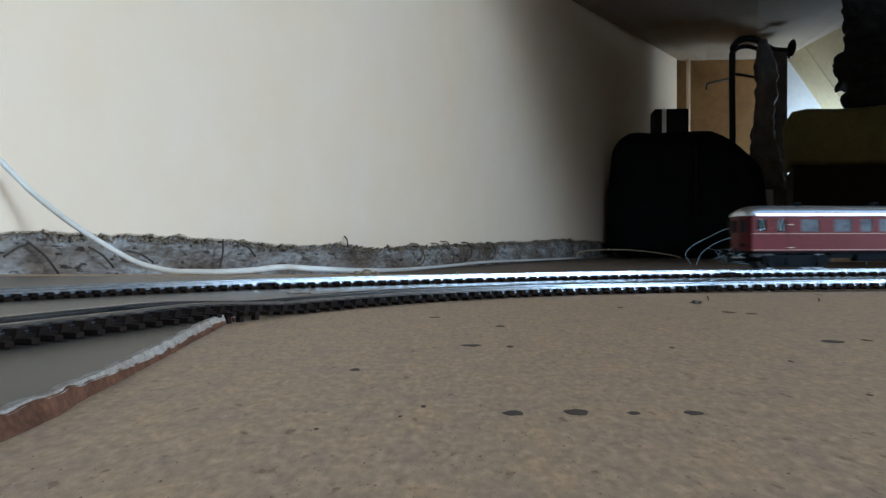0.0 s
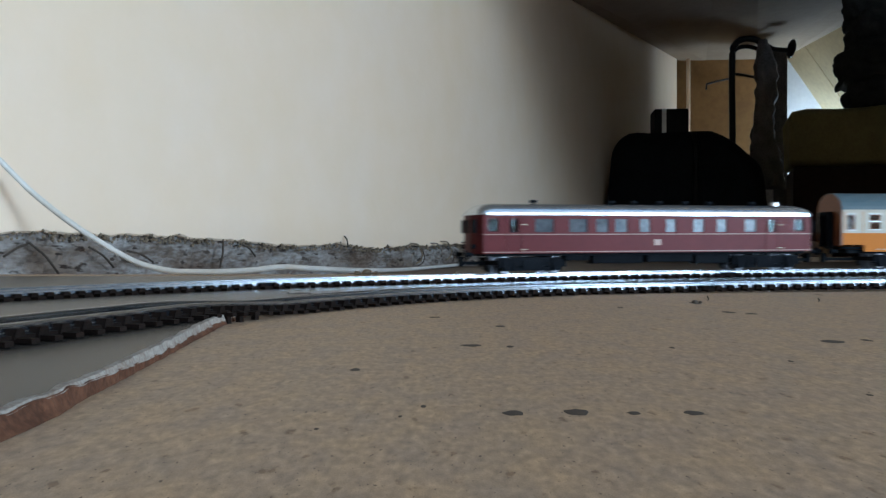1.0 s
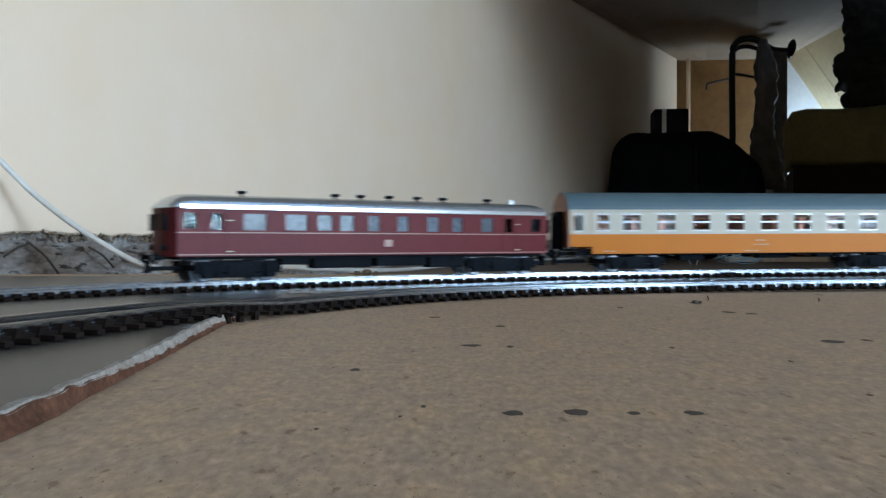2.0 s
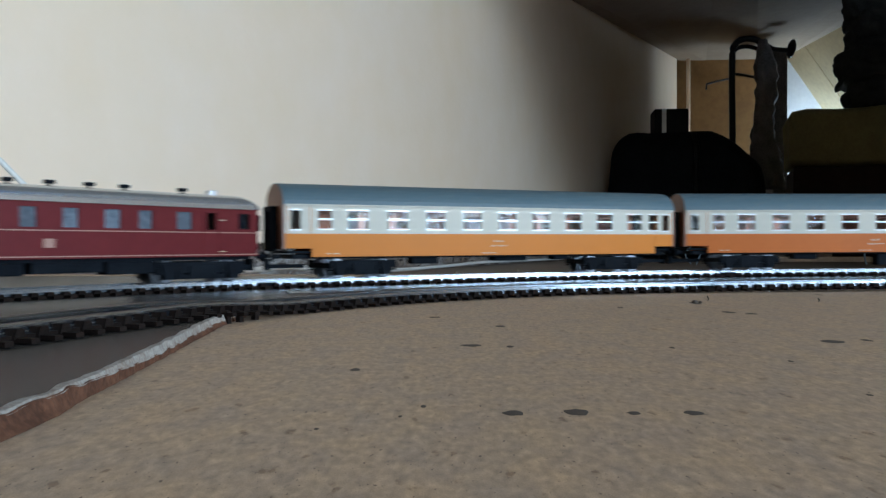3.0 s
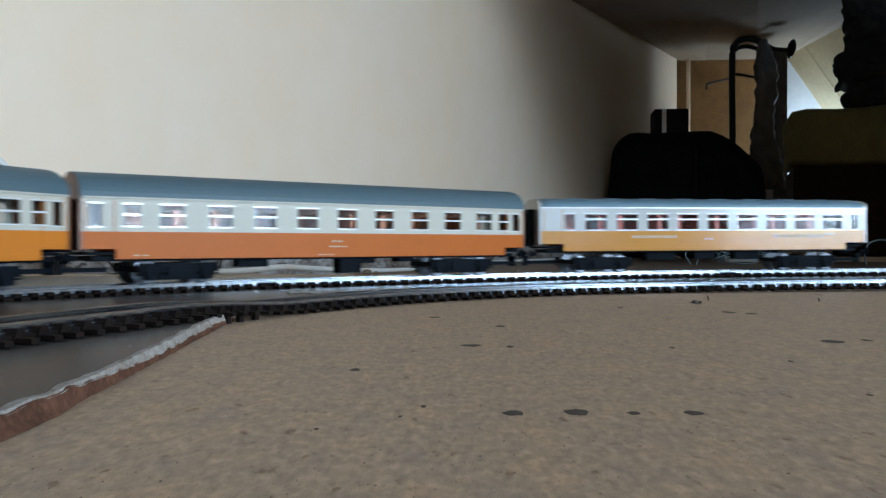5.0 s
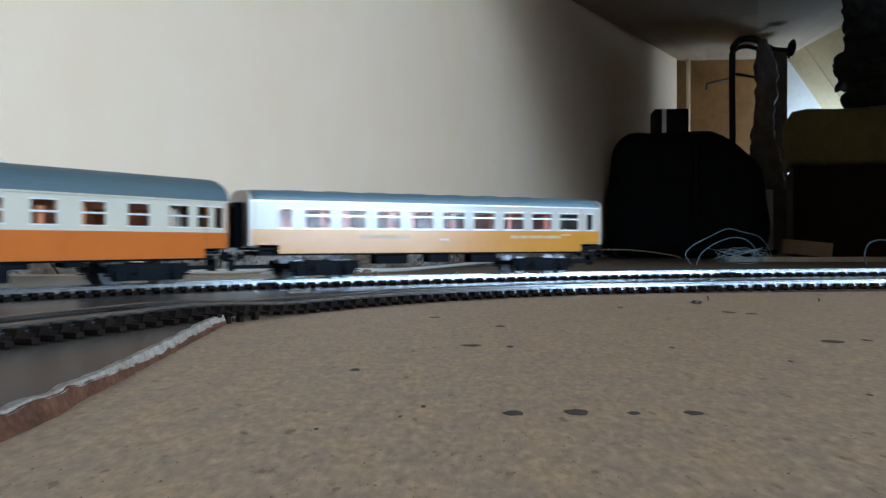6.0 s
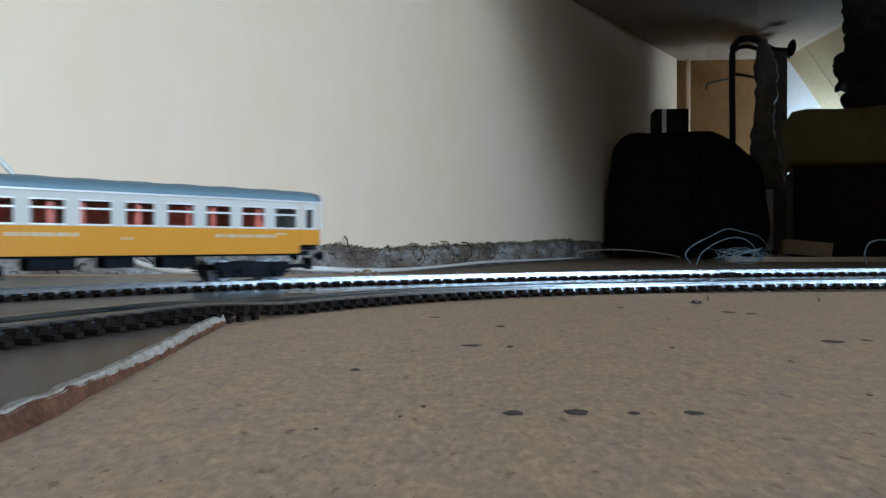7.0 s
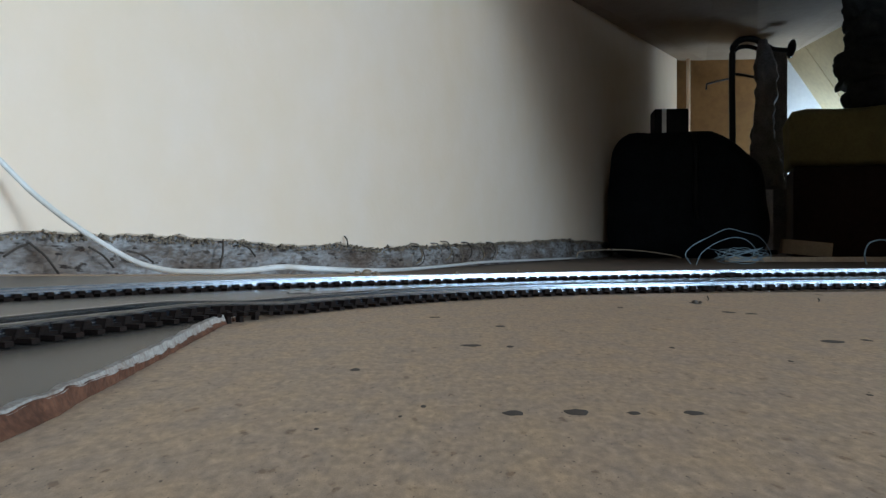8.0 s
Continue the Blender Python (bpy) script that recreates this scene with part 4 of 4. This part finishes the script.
def build_cables():
    cable("power_cable", CABLE_PTS, 0.0024, CABLE_WHITE, "white power cable drooping from the wall along its foot")
    cable("thin_cable", THIN_PTS, 0.0017, PALE_WOOD, "thin pale cable end lying on the dark floor", 6)
    rnd = random.Random(5)

    def loops(cx, cy, count, rx, ry, lift):
        pts = []
        for i in range(count * 14):
            a = 2 * math.pi * i / 14
            k = i // 14
            wx = rx * (0.75 + 0.25 * math.sin(k * 1.7)) * (1 + 0.1 * rnd.uniform(-1, 1))
            pts.append((cx + wx * math.cos(a) + 0.012 * math.sin(k * 2.3), cy + ry * math.sin(a) + 0.01 * math.cos(k * 1.3),
                        FLOOR_Z + 0.004 + lift * k / count + 0.012 * (1 + math.sin(a + k)) + 0.003 * rnd.random()))
        return pts

    heap = loops(0.605, 1.80, 9, 0.050, 0.045, 0.008)
    solo("wire_coil", bm_tube(smooth_line(heap, 2), 0.0007, 5), WIRE_BLUE, "tangled coil of pale blue twisted wire on the floor", "wire", smooth=True)
    arch = ((0.495, 1.76, FLOOR_Z + 0.004), (0.487, 1.77, 0.004), (0.505, 1.78, 0.022), (0.545, 1.80, 0.040), (0.590, 1.83, 0.056), (0.640, 1.88, 0.050), (0.70, 1.95, 0.040), (0.76, 2.05, 0.010), (0.80, 2.15, FLOOR_Z + 0.003))
    solo("wire", bm_tube(smooth_line(arch, 8), 0.0009, 6), WIRE_BLUE, "loop of pale twisted wire standing off the floor", "wire", smooth=True)
    arch = ((0.50, 1.74, FLOOR_Z + 0.003), (0.515, 1.75, 0.008), (0.555, 1.77, 0.030), (0.60, 1.80, 0.038), (0.65, 1.86, 0.026), (0.70, 1.92, FLOOR_Z + 0.003))
    solo("wire", bm_tube(smooth_line(arch, 8), 0.0008, 6), WIRE_BLUE, "smaller loop of pale twisted wire on the floor", "wire", smooth=True)
    arch = ((0.865, 1.80, FLOOR_Z + 0.003), (0.852, 1.78, -0.004), (0.853, 1.78, 0.012), (0.868, 1.79, 0.028), (0.90, 1.80, 0.033), (0.95, 1.82, 0.02), (0.98, 1.85, FLOOR_Z + 0.003))
    solo("wire", bm_tube(smooth_line(arch, 8), 0.0016, 6), WIRE_BLUE, "bluish wire loop curling up beside the board", "wire", smooth=True)


def soft_block(x0, x1, y0, y1, z0, z1, r, amount, scale, seed, cuts=14):
    """A box with rounded corners and uneven, padded faces."""
    bm = bmesh.new()
    bmesh.ops.create_cube(bm, size=1.0)
    bmesh.ops.subdivide_edges(bm, edges=bm.edges[:], cuts=cuts, use_grid_fill=True)
    c = Vector(((x0 + x1) / 2, (y0 + y1) / 2, (z0 + z1) / 2))
    h = Vector(((x1 - x0) / 2, (y1 - y0) / 2, (z1 - z0) / 2))
    for v in bm.verts:
        p = Vector((v.co.x * 2 * h.x, v.co.y * 2 * h.y, v.co.z * 2 * h.z))
        core = Vector([max(-(k - r), min(k - r, a)) for a, k in zip(p, h)])
        d = p - core
        if d.length > 1e-6:
            p = core + d.normalized() * r
        q = p + c
        n = amount * noise.fractal(q * scale + Vector((seed, 0, 0)), 1.0, 2.0, 3)
        n = n if q.z > z0 + 0.02 else 0
        v.co = q + (d.normalized() * n if d.length > 1e-6 else Vector())
    return bm


def build_far_corner():
    bag = thing("travel_bag", "bulky black travel bag standing by the wall", "bag")
    bm = soft_block(0.0, 0.475, 0.0, 0.25, FLOOR_Z, 0.368, 0.075, 0.014, 5.0, 3)
    for v in bm.verts:
        # the top sags towards one end and the side bulges below
        k = max(0.0, v.co.z - 0.12) / 0.25
        v.co.z -= 0.075 * k * smoothstep(0.30, 0.475, v.co.x)
        v.co.x -= 0.02 * k * smoothstep(0.35, 0.475, v.co.x) - 0.018 * k * smoothstep(0.12, 0.0, v.co.x)
    body = part("bag_body", bm, BAG_BLACK, bag, smooth=True)
    strap = part("carry_strap", bm_tube(smooth_line([(0.27, 0.02, 0.36), (0.285, -0.012, 0.30), (0.28, -0.014, 0.20), (0.283, 0.0, 0.10)], 6), 0.008, 6), BOX_BLACK, bag, "dark carrying strap", smooth=True)
    body.matrix_basis = strap.matrix_basis = pose(0.498, 2.745, 0, 0, 0, -23)
    box_ = thing("small_box", "small black box with a pale stripe on the bag", "box")
    part("box_body", bm_box(0.010, 0.113, 0.0, 0.11, 0.0, 0.085, bevel=0.005), BOX_BLACK, box_)
    part("stripe", bm_box(0.032, 0.045, -0.003, -0.0004, 0.002, 0.083), WHITE_PAINT, box_, "pale vertical stripe")
    box_.matrix_world = pose(0.645, 2.73, 0.358, 0, 0, -6)
    # bent tube frame with a knob
    f = thing("tube_frame", "tall black bent steel tube frame", "metal frame")
    part("upright", bm_tube([(1.188, 3.62, FLOOR_Z)] + smooth_line([(1.188, 3.62, 0.445), (1.186, 3.62, 0.78), (1.198, 3.62, 0.842), (1.237, 3.62, 0.866), (1.283, 3.62, 0.862), (1.315, 3.62, 0.838), (1.334, 3.61, 0.80), (1.342, 3.60, 0.762)], 6), 0.0135, 12), TUBE_BLACK, f, smooth=True)
    part("rear_tube", bm_tube(smooth_line([(1.21, 3.70, 0.80), (1.225, 3.70, 0.838), (1.262, 3.70, 0.852), (1.30, 3.70, 0.848), (1.33, 3.66, 0.82)], 6), 0.009, 10), TUBE_BLACK, f, smooth=True)
    part("cross_bar", bm_tube([(1.19, 3.62, 0.722), (1.24, 3.63, 0.719), (1.285, 3.64, 0.713)], 0.006, 8), TUBE_BLACK, f, smooth=True)
    part("arm", bm_tube(smooth_line([(1.318, 3.61, 0.838), (1.345, 3.58, 0.815), (1.385, 3.54, 0.802)], 4), 0.010, 8), TUBE_BLACK, f, smooth=True)
    bm = bmesh.new()
    bmesh.ops.create_uvsphere(bm, u_segments=16, v_segments=10, radius=0.036)
    bmesh.ops.transform(bm, matrix=pose(1.395, 3.535, 0.806, 0, 12, 0) @ Matrix.Diagonal((0.42, 0.9, 1.1, 1)), verts=bm.verts)
    part("knob", bm, TUBE_BLACK, f, "dark round knob", smooth=True)
    part("foot", bm_box(1.10, 1.36, 3.58, 3.66, FLOOR_Z, FLOOR_Z + 0.02, bevel=0.004), TUBE_BLACK, f)
    # crumpled plastic bag over the frame
    bm = bmesh.new()
    rows = []
    for i in range(46):
        t = i / 45
        z = 0.845 - 0.60 * t
        w = 0.014 + 0.034 * min(1, t * 2.2) + 0.010 * math.sin(t * 9)
        cx = 1.285 + 0.025 * t + 0.010 * math.sin(t * 7)
        row = []
        for k in range(20):
            a = 2 * math.pi * k / 20
            r = 1 + 0.45 * noise.noise((math.cos(a) * 2.5, math.sin(a) * 2.5, t * 7)) + 0.35 * noise.noise((math.cos(a) * 6, math.sin(a) * 6, t * 18))
            row.append(bm.verts.new((cx + w * r * math.cos(a), 3.552 + 0.028 * r * math.sin(a), z)))
        rows.append(row)
    for a, b in zip(rows, rows[1:]):
        for k in range(20):
            bm.faces.new((a[k], a[(k + 1) % 20], b[(k + 1) % 20], b[k]))
    bm.faces.new(rows[0]), bm.faces.new(rows[-1][::-1])
    solo("plastic_bag", bm, BAG_CLEAR, "crumpled grey plastic bag hanging from the tube frame", "plastic bag", smooth=True)
    # grey board standing behind
    bm = bmesh.new()
    box(bm, 1.385, 1.445, 3.70, 3.90, FLOOR_Z, 0.842, bevel=0.004)
    solo("upright_panel", bm, BAG_CLEAR, "dull grey panel standing on end behind the tube frame", "panel")
    # settee with a thick cushion
    turn = pose(1.19, 3.03, 0, 0, 0, -18)
    so = thing("settee_base", "dark brown wooden settee base", "settee")
    part("front_panel", bm_box(0.015, 0.84, 0.03, 0.06, FLOOR_Z, 0.29, bevel=0.004), BROWN_WOOD, so)
    part("end_panel", bm_box(0.015, 0.045, 0.06, 0.40, FLOOR_Z, 0.29, bevel=0.004), BROWN_WOOD, so)
    part("end_panel", bm_box(0.84, 0.87, 0.03, 0.43, FLOOR_Z, 0.29, bevel=0.004), BROWN_WOOD, so)
    part("seat_deck", bm_box(0.045, 0.84, 0.06, 0.40, 0.265, 0.29, bevel=0.003), BROWN_WOOD, so)
    part("back_panel", bm_box(0.015, 0.84, 0.40, 0.43, FLOOR_Z, 0.265, bevel=0.003), BROWN_WOOD, so)
    so.matrix_world = turn
    cushion = solo("seat_cushion", soft_block(0.0, 0.84, 0.0, 0.41, 0.292, 0.492, 0.03, 0.008, 3.2, 9), MATTRESS, "thick olive yellow cushion on the settee", "cushion", smooth=True)
    cushion.matrix_world = turn
    # heaped blankets
    heap = thing("blanket_heap", "heap of dark grey blankets piled on the cushion", "blanket")
    for i, (x0, x1, y0, y1, z0, z1) in enumerate(((0.225, 0.60, 0.03, 0.39, 0.480, 0.60), (0.180, 0.54, 0.04, 0.38, 0.585, 0.72), (0.215, 0.48, 0.05, 0.37, 0.70, 0.81), (0.200, 0.42, 0.06, 0.37, 0.79, 0.90))):
        part("blanket_fold", soft_block(x0, x1, y0, y1, z0, z1, 0.05, 0.040, 12.0, 20 + 7 * i, cuts=30), BLANKET, heap, smooth=True)
    heap.matrix_world = turn
    # offcut of wood on the floor
    bm = bm_box(-0.075, 0.075, -0.03, 0.03, 0, 0.046, bevel=0.002)
    ob = solo("wood_block", bm, PALE_WOOD, "pale sawn wood offcut lying on the floor", "wood block")
    ob.matrix_world = pose(1.163, 2.83, FLOOR_Z + 0.0075, 0, 5.5, -14)
    solo("floor_batten", bm_box(0.70, 2.0, 2.16, 2.19, FLOOR_Z, FLOOR_Z + 0.012, bevel=0.001), PALE_WOOD, "thin dusty wooden batten on the floor", "batten")
    # thin light pipe in the corner
    solo("wall_pipe", bm_tube([(1.19, 4.28, FLOOR_Z), (1.19, 4.28, 0.5), (1.19, 4.28, 0.98)], 0.010, 14), PLASTER, "thin cream painted vertical pipe in the wall corner", "pipe", smooth=True)
    bm = bm_tube([(1.296, 4.345, 0.785), (1.298, 4.345, 0.812), (1.35, 4.345, 0.826), (1.408, 4.345, 0.838)], 0.005, 6)
    solo("wall_hook_rail", bm, TUBE_BLACK, "thin dark rail on the ochre gable", "rail", smooth=True)


def build_debris():
    rnd = random.Random(11)

    def blob(rx, ry, h, seed):
        bm = bmesh.new()
        n = 22
        rings = []
        for f, z in ((1.0, 0.0), (0.86, h * 0.6), (0.45, h)):
            rings.append([bm.verts.new((rx * f * k * math.cos(a), ry * f * k * math.sin(a), z)) for a, k in
                          ((2 * math.pi * i / n, 1 + 0.35 * noise.noise((math.cos(2 * math.pi * i / n) * 1.6, math.sin(2 * math.pi * i / n) * 1.6, seed))) for i in range(n))])
        for a, b in zip(rings, rings[1:]):
            for k in range(n):
                bm.faces.new((a[k], a[(k + 1) % n], b[(k + 1) % n], b[k]))
        bm.faces.new(rings[-1])
        return bm

    for i, (x, y, w, d) in enumerate(SPOTS):
        ob = solo("glue_spot", blob(w, d * 0.72, 0.00008, i * 3.1), STAIN, "dark dried spot on the chipboard", "spot", group="dark spots on the chipboard")
        ob.matrix_world = pose(x, y, 0.00002)
    for i, (x, y, z, r) in enumerate(CRUMBS):
        bm = bmesh.new()
        bmesh.ops.create_icosphere(bm, subdivisions=2, radius=r)
        for v in bm.verts:
            v.co *= 1 + 0.4 * noise.noise(v.co / r * 1.3 + Vector((i * 5.0, 0, 0)))
            v.co.z = max(v.co.z * 0.7, -0.35 * r)
        ob = solo("rubble_crumb", bm, DUST if r > 0.0015 else STAIN, "brown crumb of wall rubble", "rubble", group="rubble crumbs")
        ob.matrix_world = pose(x, y, z + 0.35 * r, 0, 0, rnd.uniform(0, 360))
    bm = bmesh.new()
    f = box(bm, -0.005, 0.005, -0.002, 0.002, 0, 0.0006)
    for v in bm.verts:
        v.co.x += 0.0012 * noise.noise(v.co * 900)
        v.co.y += 0.0010 * noise.noise(v.co * 700)
    ob = solo("plaster_chip", bm, CHIPPED, "flat pale chip of plaster between the tracks", "chip")
    ob.matrix_world = pose(-0.066, 0.402, 0.0027, 0, 0, 25)
    # dark slivers packed under the track where it leaves the sheet
    for i, s in enumerate((0.128, 0.137, 0.144)):
        p, h = on_line(NEAR, NEAR_S, near_base, s, 0.0128)
        ob = solo("packing_sliver", bm_box(-0.0011, 0.0011, -0.0008, 0.0008, 0, 0.0014 + p.z), SLEEPER, "dark wooden sliver packed under the track", "sliver", group="packing slivers")
        ob.matrix_world = pose(p.x, p.y, 0.0, 4 * i - 4, 0, math.degrees(h))
    # splinters standing on the board and the track
    for x, y, z, h in ((0.162, 0.380, 0.0, 0.0016), (0.116, 0.386, 0.0, 0.0022), (-0.062, 0.41, 0.0026, 0.0030), (-0.020, 0.395, 0.0, 0.0030), (0.140, 0.455, 0.0026, 0.002)):
        solo("splinter", bm_tube([(x, y, z), (x + 0.0003, y, z + h * 0.5), (x - 0.0002, y, z + h)], 0.00035, 5), STAIN, "tiny dark wood splinter", "splinter", group="splinters")
    # dead stalks and roots stuck in the broken wall foot
    for w, z0, dw, dz in ((0.8365, 0.026, 0.031, -0.028), (0.8105, 0.014, 0.023, 0.011), (1.109, 0.030, -0.009, -0.033), (1.391, 0.0365, 0.006, -0.016), (1.141, 0.025, 0.028, -0.015), (0.905, 0.022, 0.03, -0.02), (0.955, 0.018, 0.035, -0.012)):
        a, b = Vector(wall_point(w, z0, 0.004)), Vector(wall_point(w + dw, z0 + dz, 0.006))
        m = (a + b) / 2 + Vector((0.002, -0.002, 0.002))
        solo("dry_stalk", bm_tube(smooth_line([a, m, b], 4), 0.0011, 5), STAIN, "thin dark dry stalk on the broken wall foot", "stalk", smooth=True, group="dry stalks")
    # loops of fibre hanging out of the wall foot
    for i in range(13):
        w = 1.62 + 0.034 * i + 0.03 * rnd.uniform(-1, 1)
        z = 0.016 + 0.006 * rnd.uniform(-1, 1)
        pts = [wall_point(w, z + 0.008, -0.002), wall_point(w + 0.012, z + 0.006, 0.010), wall_point(w + 0.026, z - 0.010, 0.012), wall_point(w + 0.030, z - 0.022, 0.006), wall_point(w + 0.018, z - 0.026, 0.004)]
        solo("plaster_fibre", bm_tube(smooth_line(pts, 5), 0.0008 + 0.0009 * rnd.random(), 5), DUST if i % 3 == 0 else (STAIN if i % 3 == 1 else CEMENT), "stiff fibre curling from the broken plaster", "fibre", smooth=True, group="plaster fibres")
    # crumbs along the plaster's broken edge
    bm = bmesh.new()
    for i in range(1500):
        w = rnd.uniform(0.45, 3.2)
        r = rnd.uniform(0.0007, 0.0022)
        p = Vector(wall_point(w, ragged(w) + rnd.uniform(-0.006, 0.0015), rnd.uniform(-0.003, 0.003)))
        res = bmesh.ops.create_icosphere(bm, subdivisions=1, radius=r)
        for v in res["verts"]:
            v.co = v.co * (1 + 0.3 * rnd.uniform(-1, 1)) + p
    solo("plaster_crumbs", bm, DUST, "crumbling brown edge of the broken plaster", "rubble", kind="stuff")


build_cables()
build_far_corner()
build_debris()


def motions():
    times = [0.1 * i for i in range(81)]
    cars = {m[1]: m for m in MOVING if m[0] == "car"}
    for _, car, centre, pivot in cars.values():
        walk(car, [(t, car_at(t, centre, pivot)[0]) for t in times])
    for kind, ob, x in [m for m in MOVING if m[0] == "bogie"]:
        _, car, centre, pivot = cars[ob.parent]
        rows = []
        for t in times[::2]:
            _, yaw = car_at(t, centre, pivot)
            _, h = on_line(FAR, FAR_S, far_base, centre + SPEED * t + x)
            rows.append((t, pose(x, 0, 0, 0, 0, math.degrees((h - yaw + math.pi) % (2 * math.pi) - math.pi))))
        walk(ob, rows)
    for kind, ob, x in [m for m in MOVING if m[0] == "wheel"]:
        rows = [(k / 30, pose(x, 0, 0.0054) @ Matrix.Rotation(SPEED * k / 30 / 0.0054, 4, "Y")) for k in range(241)]
        walk(ob, rows)


motions()
